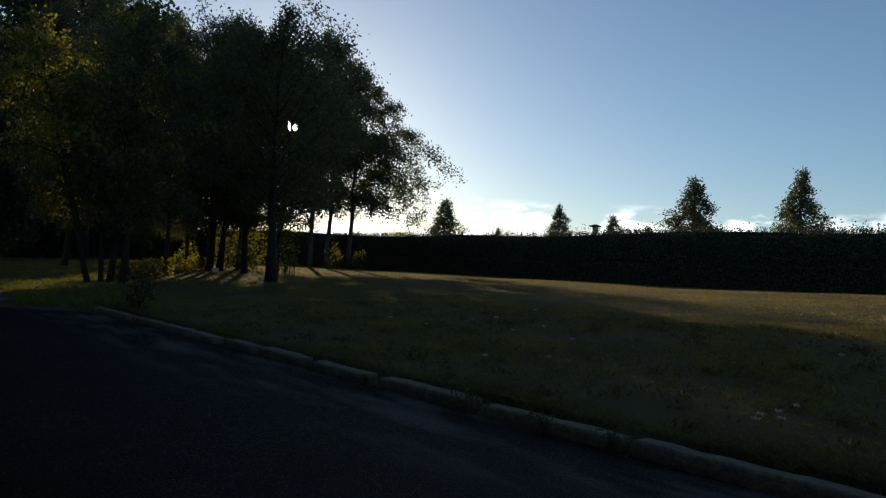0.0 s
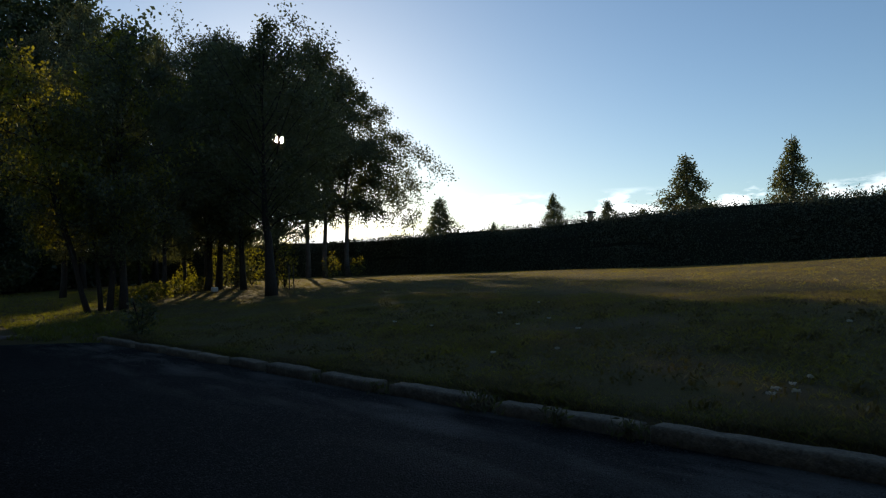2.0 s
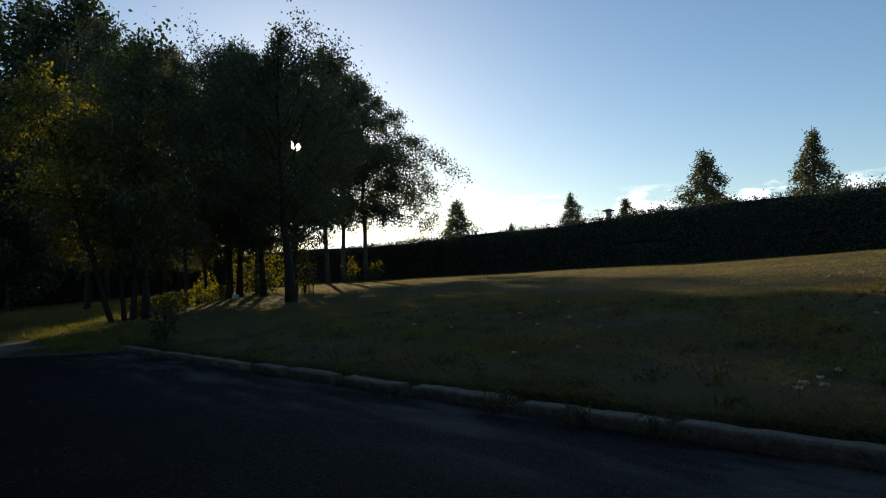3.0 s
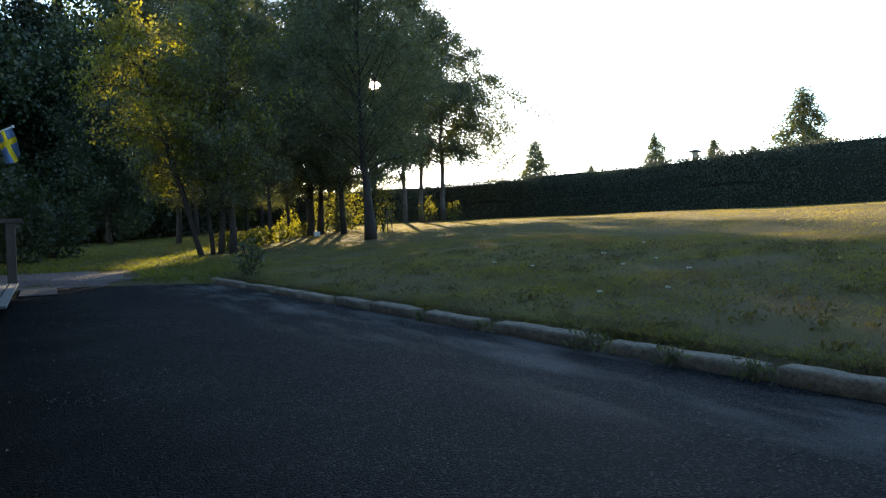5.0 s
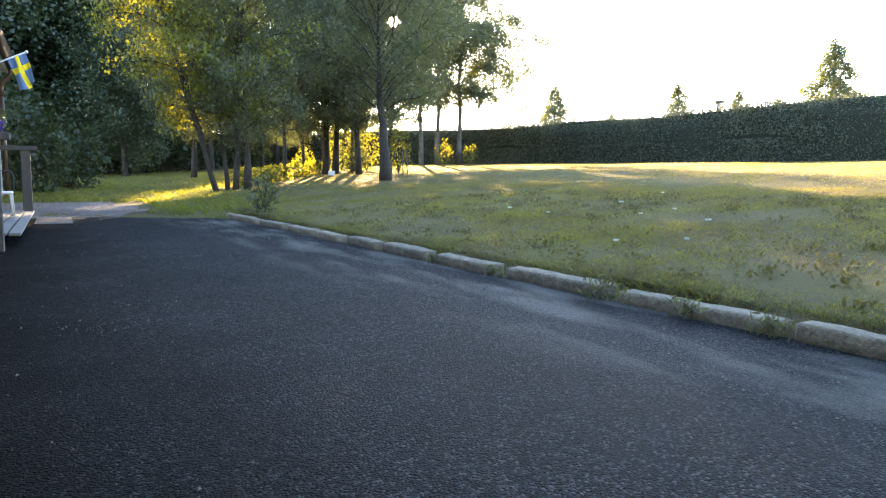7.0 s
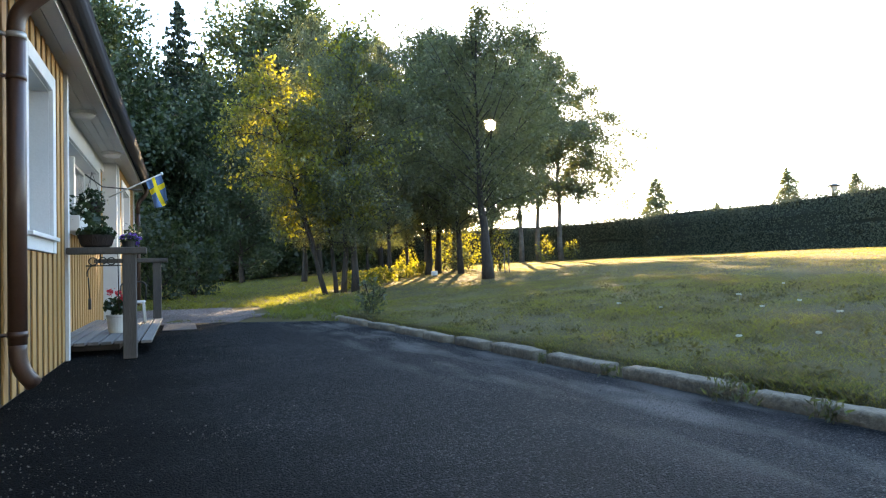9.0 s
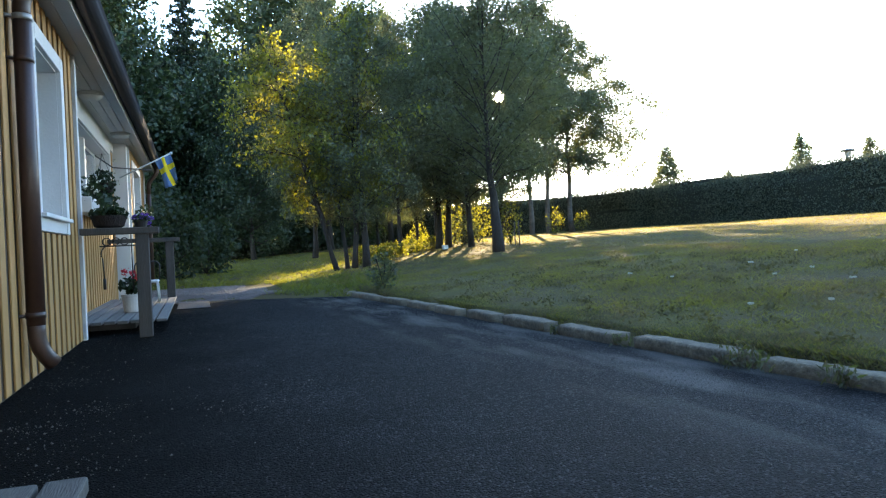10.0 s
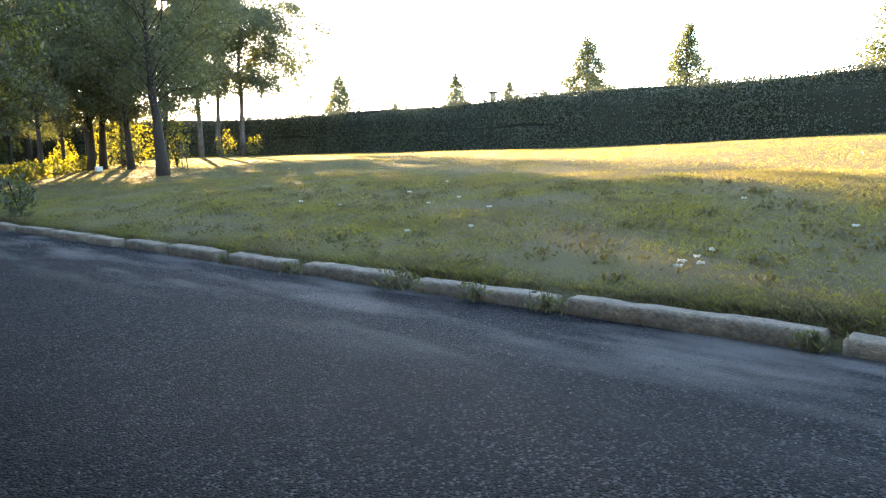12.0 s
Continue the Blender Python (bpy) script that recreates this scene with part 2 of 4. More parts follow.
M_ZINC = material("grey_clamp", (0.35, 0.35, 0.34), 0.5, metal=0.6, bump=0.1)
M_DECK = material("weathered_deck", (0.145, 0.138, 0.127), 0.85, scale=2, fine=35, bump=0.5, vary=0.3, per_object=0.3, stretch=(8, 0.6, 1))
M_POST = material("dark_grey_wood", (0.066, 0.061, 0.054), 0.85, scale=3, fine=35, bump=0.5, vary=0.3, stretch=(6, 6, 0.5))
M_IRON = material("black_iron", (0.02, 0.02, 0.02), 0.5, bump=0.1)

# asphalt: dark binder with pale stones worn free
def asphalt_material():
    m = bpy.data.materials.new("asphalt")
    m.use_nodes = True
    t = m.node_tree
    b = t.nodes["Principled BSDF"]
    co = t.nodes.new("ShaderNodeTexCoord")
    grit, wear, lump = t.nodes.new("ShaderNodeTexVoronoi"), t.nodes.new("ShaderNodeTexNoise"), t.nodes.new("ShaderNodeTexNoise")
    grit.inputs["Scale"].default_value = 125
    wear.inputs["Scale"].default_value, wear.inputs["Detail"].default_value = 0.8, 6
    lump.inputs["Scale"].default_value, lump.inputs["Detail"].default_value = 85, 6
    for n in (grit, wear, lump):
        t.links.new(co.outputs["Object"], n.inputs["Vector"])
    sep = t.nodes.new("ShaderNodeSeparateColor")
    t.links.new(grit.outputs["Color"], sep.inputs[0])
    cr = t.nodes.new("ShaderNodeValToRGB")
    e = cr.color_ramp.elements
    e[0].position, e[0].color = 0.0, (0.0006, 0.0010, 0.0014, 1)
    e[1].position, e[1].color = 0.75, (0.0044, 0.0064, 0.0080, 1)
    x = e.new(0.975)
    x.color = (0.055, 0.059, 0.062, 1)
    t.links.new(sep.outputs[0], cr.inputs[0])
    wr = t.nodes.new("ShaderNodeValToRGB")
    wr.color_ramp.elements[0].position, wr.color_ramp.elements[0].color = 0.35, (0.75, 0.75, 0.78, 1)
    wr.color_ramp.elements[1].position, wr.color_ramp.elements[1].color = 0.68, (1.5, 1.47, 1.42, 1)
    t.links.new(wear.outputs[0], wr.inputs[0])
    mx = t.nodes.new("ShaderNodeMix")
    mx.data_type, mx.blend_type = "RGBA", "MULTIPLY"
    mx.inputs["Factor"].default_value = 1.0
    t.links.new(cr.outputs[0], mx.inputs["A"])
    t.links.new(wr.outputs[0], mx.inputs["B"])
    # pale dust washed together in streaks along the kerb
    pos = t.nodes.new("ShaderNodeSeparateXYZ")
    t.links.new(co.outputs["Object"], pos.inputs[0])
    off = t.nodes.new("ShaderNodeMath")
    off.operation = "MULTIPLY_ADD"
    off.inputs[1].default_value = 0.071
    t.links.new(pos.outputs["Y"], off.inputs[0])
    t.links.new(pos.outputs["X"], off.inputs[2])
    band = t.nodes.new("ShaderNodeMapRange")
    band.inputs["From Min"].default_value, band.inputs["From Max"].default_value = 1.75, 2.75
    t.links.new(off.outputs[0], band.inputs["Value"])
    streak = t.nodes.new("ShaderNodeTexNoise")
    mp = t.nodes.new("ShaderNodeMapping")
    mp.inputs["Scale"].default_value = (2.2, 0.55, 1)
    mp.inputs["Rotation"].default_value = (0, 0, 0.065)
    t.links.new(co.outputs["Object"], mp.inputs[0])
    t.links.new(mp.outputs[0], streak.inputs["Vector"])
    streak.inputs["Scale"].default_value, streak.inputs["Detail"].default_value = 1.7, 7
    sr = t.nodes.new("ShaderNodeMapRange")
    sr.inputs["From Min"].default_value, sr.inputs["From Max"].default_value = 0.46, 0.66
    t.links.new(streak.outputs[0], sr.inputs["Value"])
    amount = t.nodes.new("ShaderNodeMath")
    amount.operation = "MULTIPLY"
    t.links.new(band.outputs[0], amount.inputs[0])
    t.links.new(sr.outputs[0], amount.inputs[1])
    dust = t.nodes.new("ShaderNodeMix")
    dust.data_type = "RGBA"
    dust.inputs["B"].default_value = (0.135, 0.128, 0.115, 1)
    t.links.new(amount.outputs[0], dust.inputs["Factor"])
    t.links.new(mx.outputs["Result"], dust.inputs["A"])
    # strip along the house: black-green with algae and moss, house shade painted in
    edge_noise = t.nodes.new("ShaderNodeTexNoise")
    edge_noise.inputs["Scale"].default_value, edge_noise.inputs["Detail"].default_value = 1.6, 6
    t.links.new(co.outputs["Object"], edge_noise.inputs["Vector"])
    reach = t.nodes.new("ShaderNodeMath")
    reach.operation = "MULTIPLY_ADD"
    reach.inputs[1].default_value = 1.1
    t.links.new(edge_noise.outputs[0], reach.inputs[0])
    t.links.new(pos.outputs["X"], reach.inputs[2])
    moss_shade = t.nodes.new("ShaderNodeMapRange")
    moss_shade.interpolation_type = "SMOOTHSTEP"
    moss_shade.inputs["From Min"].default_value, moss_shade.inputs["From Max"].default_value = 1.65, 0.05
    moss_shade.inputs["To Max"].default_value = 0.85
    t.links.new(reach.outputs[0], moss_shade.inputs["Value"])
    moss_shaded = t.nodes.new("ShaderNodeMix")
    moss_shaded.data_type = "RGBA"
    moss_shaded.inputs["B"].default_value = (0.0006, 0.0010, 0.0008, 1)
    t.links.new(moss_shade.outputs[0], moss_shaded.inputs["Factor"])
    t.links.new(dust.outputs["Result"], moss_shaded.inputs["A"])
    t.links.new(moss_shaded.outputs["Result"], b.inputs["Base Color"])
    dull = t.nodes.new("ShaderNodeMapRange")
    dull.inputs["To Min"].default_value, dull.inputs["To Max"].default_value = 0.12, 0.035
    t.links.new(moss_shade.outputs[0], dull.inputs["Value"])
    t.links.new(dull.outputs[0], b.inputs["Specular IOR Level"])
    b.inputs["Roughness"].default_value = 0.82
    ad = t.nodes.new("ShaderNodeMath")
    ad.operation = "SUBTRACT"
    t.links.new(lump.outputs[0], ad.inputs[0])
    t.links.new(grit.outputs["Distance"], ad.inputs[1])
    bp = t.nodes.new("ShaderNodeBump")
    bp.inputs["Strength"].default_value, bp.inputs["Distance"].default_value = 1.0, 0.017
    t.links.new(ad.outputs[0], bp.inputs["Height"])
    t.links.new(bp.outputs[0], b.inputs["Normal"])
    return m


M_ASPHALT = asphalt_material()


def axis(*runs):
    out = []
    for a, b, step in runs:
        out += list(np.arange(a, b, step))
    return np.array(out + [runs[-1][1]])


gx = axis((-900, -100, 200), (-100, -20, 20), (-20, -4, 2), (-4, 0, 0.5), (0, 5, 0.1), (5, 26, 0.5), (26, 60, 5), (60, 200, 35), (200, 1000, 200))
gy = axis((-900, -100, 200), (-100, -10, 15), (-10, 0, 1), (0, 20, 0.3), (20, 60, 1), (60, 120, 10), (120, 300, 45), (300, 1500, 240))
GX, GY = np.meshgrid(gx, gy)
gi = np.arange(GX.size).reshape(GX.shape)
gf = np.stack([gi[:-1, :-1], gi[:-1, 1:], gi[1:, 1:], gi[1:, :-1]], -1).reshape(-1, 4)
gz = ground_height(GX, GY)
ground = hang("ground", quick("ground", np.stack([GX, GY, gz], -1), gf, True), M_SOIL)
tagged(ground, "gently rising mown lawn with bare soil patches", "lawn", kind="structure")

# the yard: one slab of asphalt from the house to the kerb
ys = np.concatenate([np.arange(-30, 10.5, 0.5), [10.5]])
left = np.full(len(ys), -1.6)
right = kerb_x(ys) + 0.02
bm = bmesh.new()
pts = [(x, y, 0.0) for x, y in zip(right, ys)] + [(1.5, 11.1, 0), (0.98, 11.5, 0), (0.3, 11.72, 0), (-0.3, 11.8, 0), (-1.6, 11.9, 0)] + [(-1.6, -30, 0)]
f = bm.faces.new([bm.verts.new(q) for q in pts])
low_face = bmesh.ops.extrude_face_region(bm, geom=[f])
for v in low_face["geom"]:
    if isinstance(v, bmesh.types.BMVert):
        v.co.z = -0.06
bmesh.ops.recalc_face_normals(bm, faces=bm.faces)
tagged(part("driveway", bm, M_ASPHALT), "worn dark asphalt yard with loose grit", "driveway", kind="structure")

# kerb: each concrete stone is a piece of it
kerb = thing("kerb", "row of weathered concrete kerb stones along the lawn", "kerb", kind="structure")
JOINTS = [10.9, 10.55, 9.2, 8.2, 7.3, 6.55, 5.78, 4.86, 3.96, 2.93, 1.89, 0.68, -0.4, -1.5, -2.6, -3.7, -4.8, -5.9]


def kerb_stone(length, gap, worn):
    bm = box_bm(-0.01, 0.12, gap, length - gap, -0.06, 0.084)
    ends = [e for e in bm.edges if abs(e.verts[0].co.z - e.verts[1].co.z) > 0.1 or (abs(e.verts[0].co.x - e.verts[1].co.x) > 0.1 and e.verts[0].co.z > 0)]
    bmesh.ops.bevel(bm, geom=ends, offset=worn, segments=3, affect="EDGES", profile=0.5)
    rims = [e for e in bm.edges if abs(e.verts[0].co.y - e.verts[1].co.y) > 0.2 and e.verts[0].co.z > 0]
    bmesh.ops.bevel(bm, geom=rims, offset=0.017, segments=2, affect="EDGES", profile=0.5)
    bmesh.ops.subdivide_edges(bm, edges=[e for e in bm.edges if abs(e.verts[0].co.y - e.verts[1].co.y) > 0.3], cuts=15)
    for v in bm.verts:
        n = noise.noise_vector(v.co * 4.1 + Vector((length * 37, 0, 0)))
        v.co += n * 0.008 + noise.noise_vector(v.co * 19) * 0.0045
    return bm


for a, b in zip(JOINTS[1:], JOINTS[:-1]):
    k = part("kerb_stone", kerb_stone(b - a, min(0.068, 0.020 + 0.006 * random.random() + 0.009 * max(a, 0)), 0.054 if a > 3.5 else 0.026), M_CONCRETE, kerb, smooth=True)
    k.location = (kerb_x(a) + random.uniform(-0.012, 0.012), a, random.uniform(-0.016, -0.004))
    k.rotation_euler = (random.uniform(-0.012, 0.012), random.uniform(-0.05, 0.05), math.atan(0.071) + random.uniform(-0.012, 0.012))


# grass blades, densest at the kerb
def blades(n, place, height, spread, rnd, width=0.012, tuft=1):
    x, y = place(n // tuft)
    x, y = np.repeat(x, tuft), np.repeat(y, tuft)
    x = x + rnd.normal(size=len(x)) * 0.022 * (tuft > 1)
    y = y + rnd.normal(size=len(y)) * 0.022 * (tuft > 1)
    z = ground_height(x, y)
    keep = (z > np.where(y > 10.6, -0.024, 0.008)) & ((y < 10.5) | (y > 11.72) | (x > 2.22 - (y - 10.5) * 1.2)) & ~((x > -0.98) & (x < 1.36) & (y < 13.86) & (y > 11.52))
    x, y, z = x[keep], y[keep], z[keep]
    n = len(x)
    h = height(x, y) * rnd.uniform(0.5, 1.25, n)
    a = rnd.uniform(0, 2 * np.pi, n)
    lean = rnd.normal(size=(n, 2)) * spread * h[:, None]
    w = width * (0.6 + 0.8 * rnd.random(n))
    dx, dy = np.cos(a) * w, np.sin(a) * w
    root = np.stack([x, y, z - 0.01], -1)
    v = np.stack([root - np.stack([dx, dy, 0 * dx], -1), root + np.stack([dx, dy, 0 * dx], -1),
                  root + np.stack([lean[:, 0] * .4 + dx * .7, lean[:, 1] * .4 + dy * .7, h * .6], -1), root + np.stack([lean[:, 0], lean[:, 1], h], -1)], 1)
    base = 4 * np.arange(n)[:, None]
    return v.reshape(-1, 3), np.concatenate([base + np.array([[0, 1, 2]]), base + np.array([[0, 2, 3]])])


def grass(name, label, *args, mat=None, **kw):
    v, f = blades(*args, **kw)
    return tagged(hang(name, quick(name, v, f), mat or M_GRASS), label, "grass", kind="stuff")


def strip(n):
    y = rng.uniform(-4, 12, n)
    return kerb_x(np.minimum(y, 10.6)) + 0.11 + np.abs(rng.normal(size=n)) * 0.16, y


def near(n):
    """Thin turf: thick along the kerb and up the slope, worn bare in patches between."""
    y = rng.uniform(-5, 14, n)
    d = 0.16 + 6 * rng.random(n) ** 1.5
    x = kerb_x(np.minimum(y, 10.6)) + d
    worn = 0.5 + 0.5 * np.sin(x * 3.1 + 1.9 * np.sin(y * 1.7 + 0.4)) * np.sin(y * 2.3 + 1.3 * np.sin(x * 2.2))
    keep = rng.random(n) > 0.88 * worn * np.clip((d - 0.35) / 0.3, 0, 1) * np.clip((3.6 - d) / 1.2, 0, 1)
    return x[keep], y[keep]


def far(n):
    return 4 + 17 * rng.random(n) ** 1.35, rng.uniform(-6, 38, n)


def left_lawn(n):
    x, y = rng.uniform(-6, 6, n), 10.5 + 27 * rng.random(n) ** 1.5
    ok_ = rng.random(n) > smooth01((x - 1.2 - 0.22 * (y - 10.5)) / 2.2)
    return x[ok_], y[ok_]


patch = lambda x, y: 0.5 + 0.5 * np.sin(x * 2.1 + 1.7 * np.sin(y * 1.3)) * np.sin(y * 1.7 + 0.5)
grass("kerb_grass", "uncut grass along the kerb", 30000, strip, lambda x, y: 0.018 + 0.034 * patch(x, y), 0.45, rng, width=0.0022, tuft=4, mat=M_WEED)
grass("near_grass", "thin dry lawn grass with bare patches", 520000, near, lambda x, y: 0.014 + 0.026 * patch(x, y), 0.7, rng, width=0.0026, tuft=5)
grass("far_grass", "short sunlit lawn grass", 380000, far, lambda x, y: 0.022 + 0.018 * patch(x, y), 0.8, rng, width=0.0034, tuft=3)
grass("side_grass", "shaded lawn grass beside the trees", 110000, left_lawn, lambda x, y: 0.04 + 0.03 * patch(x, y) + 0.03 * (y < 14.5), 0.6, rng, width=0.005, mat=M_GREEN, tuft=4)

# ---------------------------------------------------------------- trees
def tree_meshes(name, seed, h, rad, base, trunk_r, leaves, leaf, limbs=26, up=0.9, droop=0.3, lean=(0, 0), full=0.75, clump=0.14, stems=1, taper=1.0, limb_r=0.42, wobble=1.0):
    rnd = np.random.default_rng(seed)
    tb = Tubes()
    spots, weights = [], []
    for s in range(stems):
        a0 = rnd.uniform(0, 6.28) + s * 2.4
        off = (0 if stems == 1 else 0.22) * np.array([math.cos(a0), math.sin(a0), 0])
        tilt = np.array([lean[0], lean[1]]) + (0 if stems == 1 else 0.13) * off[:2] * 5
        hh = h * (1 if s == 0 else rnd.uniform(0.75, 0.97))
        zz = np.linspace(-0.08, hh, 14)
        f = np.clip(zz / hh, 0, 1)
        wob = np.cumsum(rnd.normal(size=(14, 2)), axis=0) * 0.012 * hh * 0.35 * wobble
        wob -= wob[0]
        path = np.stack([off[0] + tilt[0] * zz + wob[:, 0], off[1] + tilt[1] * zz + wob[:, 1], zz], -1)
        r = trunk_r * (1 - f) ** taper * (1 if s == 0 else 0.75) + 0.012
        r[0] *= 1.22
        r[1] *= 1.08
        tb.add(path, r, 9)
        for i in range(limbs):
            g = (i + rnd.random()) / limbs
            fr = base + (0.97 - base) * g
            env = rad * (np.sin(np.pi * min(0.98, (0.12 + 0.86 * g) ** full))) * rnd.uniform(0.7, 1.15)
            ang = i * 2.4 + rnd.uniform(-0.5, 0.5)
            p0 = np.array([np.interp(fr * hh, zz, path[:, k]) for k in range(3)])
            out = np.array([math.cos(ang), math.sin(ang), 0])
            rise_ = up * (0.5 + 0.8 * g)
            t = np.linspace(0, 1, 6)[:, None]
            limb = p0 + out * env * t + np.array([0, 0, 1.0]) * (rise_ * env * t - droop * env * 1.2 * t ** 2.2)
            limb += np.cumsum(rnd.normal(size=(6, 3)), axis=0) * 0.035 * env * (t > 0)
            limb[:, 2] = np.minimum(limb[:, 2], hh * 1.03)
            r0 = max(0.012, limb_r * trunk_r * (1 - fr) ** 0.8)
            tb.add(limb, r0 * (1 - t[:, 0]) ** 0.9 + 0.006, 5, closed=False)
            for k in range(5):
                tt = rnd.uniform(0.3, 1)
                q0 = np.array([np.interp(tt, t[:, 0], limb[:, c]) for c in range(3)])
                dirn = rnd.normal(size=3) * 0.6 + out * 0.5 + np.array([0, 0, 0.35 - droop * 1.3])
                q1 = q0 + dirn * env * rnd.uniform(0.18, 0.36)
                q1[2] = max(q1[2], 0.3)
                tb.add(np.stack([q0, (q0 + q1) / 2 + rnd.normal(size=3) * 0.03, q1]), [0.010, 0.007, 0.004], 4, closed=False)
                for u in np.linspace(0.25, 1.05, 5):
                    spots.append(q0 + (q1 - q0) * u)
                    weights.append(env + 0.15)
            for u in np.linspace(0.08, 1.0, 7):
                spots.append(np.array([np.interp(u, t[:, 0], limb[:, c]) for c in range(3)]))
                weights.append(env + 0.15)
    spots, weights = np.array(spots), np.array(weights)
    pick = rnd.choice(len(spots), size=leaves, p=weights / weights.sum())
    c = spots[pick] + rnd.normal(size=(leaves, 3)) * clump * (0.6 + 0.5 * weights[pick, None] / rad)
    c[:, 2] -= np.abs(rnd.normal(size=leaves)) * droop * 0.35
    c[:, 2] = np.maximum(c[:, 2], 0.15)
    v, f = cards(c, leaf, rnd, along=(0, 0, -0.6 * (droop > 0.2)))
    return tb.mesh(name + "_trunk"), quick(name + "_crown", v, f)


SUNWARD = np.array(heading(SUN_AZ - 0.1, SUN_EL))
YARD = np.array((0.0, -0.1, 0.75))


def opened(me, x, y, z, turn, size, tall):
    """The crown's own mesh, or one with a narrow opening where the low sun shines through the leaves into the yard."""
    co = np.empty(len(me.vertices) * 3, dtype=np.float32)
    me.vertices.foreach_get("co", co)
    co = co.reshape(-1, 4, 3)
    c = co.mean(axis=1) * np.array([size, size, size * tall])
    c = np.stack([c[:, 0] * math.cos(turn) - c[:, 1] * math.sin(turn) + x, c[:, 0] * math.sin(turn) + c[:, 1] * math.cos(turn) + y, c[:, 2] + z], -1)
    rel = c - YARD
    far_ = rel @ SUNWARD
    away = np.linalg.norm(rel - far_[:, None] * SUNWARD, axis=1) / np.maximum(far_, 1)
    shut = away > np.random.default_rng(3).uniform(0.004, 0.0120, len(c))
    if shut.all():
        return me
    kept_ = co[shut]
    return quick(me.name, kept_.reshape(-1, 3), np.arange(4 * len(kept_)).reshape(-1, 4))


def plant_tree(kind, meshes, bark, foliage, label, category, x, y, turn=0.0, size=1.0, group="", tall=1.0):
    trunk_me, crown_me = meshes
    ob = thing(kind, label, category, (x, y, float(ground_height(x, y))), group)
    ob.rotation_euler = (0, 0, turn)
    ob.scale = (size, size, size * tall)
    hang("trunk", trunk_me, bark, ob)
    hang("crown", opened(crown_me, x, y, ob.location.z, turn, size, tall), foliage, ob)
    return ob


def polar(az, r):
    return r * math.sin(radians(az)), r * math.cos(radians(az))


# the grove at the lawn's edge
GROVE = "grove at the edge of the lawn"
bx, by = polar(24.2, 18.0)
big = tree_meshes("aspen", 11, 6.35, 2.2, 0.25, 0.136, 30000, 0.080, limbs=50, up=1.5, droop=0.2, lean=(-0.022, 0), taper=1.7, limb_r=0.15, clump=0.14)
plant_tree("aspen_tree", big, M_BARK, M_BIRCH, "tall dark-leaved aspen with a thick straight trunk", "tree", bx, by, 0.0, 1.0, GROVE)
side = tree_meshes("birch_side", 21, 10.2, 3.55, 0.27, 0.10, 42000, 0.098, limbs=46, up=0.6, droop=0.36, full=0.6)
plant_tree("birch_tree", side, M_BIRCHBARK, M_BIRCH, "slender birch with loose hanging twigs beside the hedge", "tree", *polar(30.2, 34), 3.3, 1.10, GROVE, 0.93)
plant_tree("birch_tree", side, M_BIRCHBARK, M_BIRCH, "slender birch in front of the hedge", "tree", *polar(28.4, 34.5), 2.6, 1.06, GROVE, 1.08)
plant_tree("birch_tree", side, M_BIRCHBARK, M_BIRCH, "slim birch with a pale trunk on sunlit grass", "tree", *polar(27.0, 33), 4.4, 1.0, GROVE, 1.14)
mid = tree_meshes("aspen_mid", 31, 9.0, 2.3, 0.15, 0.112, 34000, 0.088, limbs=50, up=1.25, droop=0.22, full=0.65, taper=1.4, limb_r=0.22)
# 24.4 tree and those beyond 37 m: added to shade yard and lawn
for az, r, turn, size, tall in ((13.3, 16.7, 2.2, 0.72, 0.93), (9.2, 27, 3.7, 0.84, 1.08), (12.6, 40, 0.7, 0.76, 1.0), (14.3, 40.5, 2.7, 0.74, 1.0), (16.0, 41, 4.7, 0.74, 1.0), (16.2, 22, 0.3, 0.56, 1.5), (17.6, 24, 1.9, 0.5, 1.4), (19.2, 26.5, 2.5, 0.95, 1.05), (19.3, 24, 3.1, 0.92, 1.05), (20.1, 24.3, 4.6, 0.90, 1.03), (21.6, 27, 5.5, 1.04, 1.0), (22.0, 22.5, 0.9, 0.80, 1.08), (24.4, 23, 4.0, 0.82, 1.0), (10.5, 38, 1.1, 1.3, 1.2), (12.0, 42, 3.3, 1.3, 1.25), (15.4, 47, 5.2, 1.4, 1.28)):
    plant_tree("aspen_tree", mid, M_BARK, M_BIRCH, "slim aspen with dense dark leaves among the grove", "tree", *polar(az, r), turn, size, GROVE, tall)
bushy = tree_meshes("cherry", 41, 6.5, 1.55, 0.32, 0.055, 19000, 0.098, limbs=22, up=0.7, droop=0.34, lean=(-0.12, 0), stems=4, limb_r=0.3, clump=0.13)
plant_tree("bird_cherry_tree", bushy, M_BARK, M_BUSHLEAF, "many-stemmed young tree with sunlit yellow-green leaves", "tree", *polar(11.6, 16.8), 0.0, 1.0, GROVE)

for az, r, turn, size in ((13.6, 60, 0.4, 0.62), (15.6, 59, 1.7, 0.60), (17.6, 57, 2.9, 0.58), (19.3, 55, 4.1, 0.56), (21.0, 53, 5.0, 0.54), (22.6, 51, 0.8, 0.52)):
    plant_tree("aspen_tree", mid, M_BARK, M_BIRCH, "small bushy tree just behind the hedge", "tree", *polar(az, r), turn, size * 1.15, "small trees behind the hedge", 0.85)

# the dark wood behind
WOOD = "dark wood behind the house"
wood = [tree_meshes("wood%d" % i, 60 + i, 13.0, 3.8, 0.08, 0.2, 20000, 0.235, limbs=36, up=0.8, droop=0.15, clump=0.45) for i in range(2)]


def spruce_meshes(seed, h, rad):
    rnd = np.random.default_rng(seed)
    tb = Tubes()
    zz = np.linspace(-0.1, h, 8)
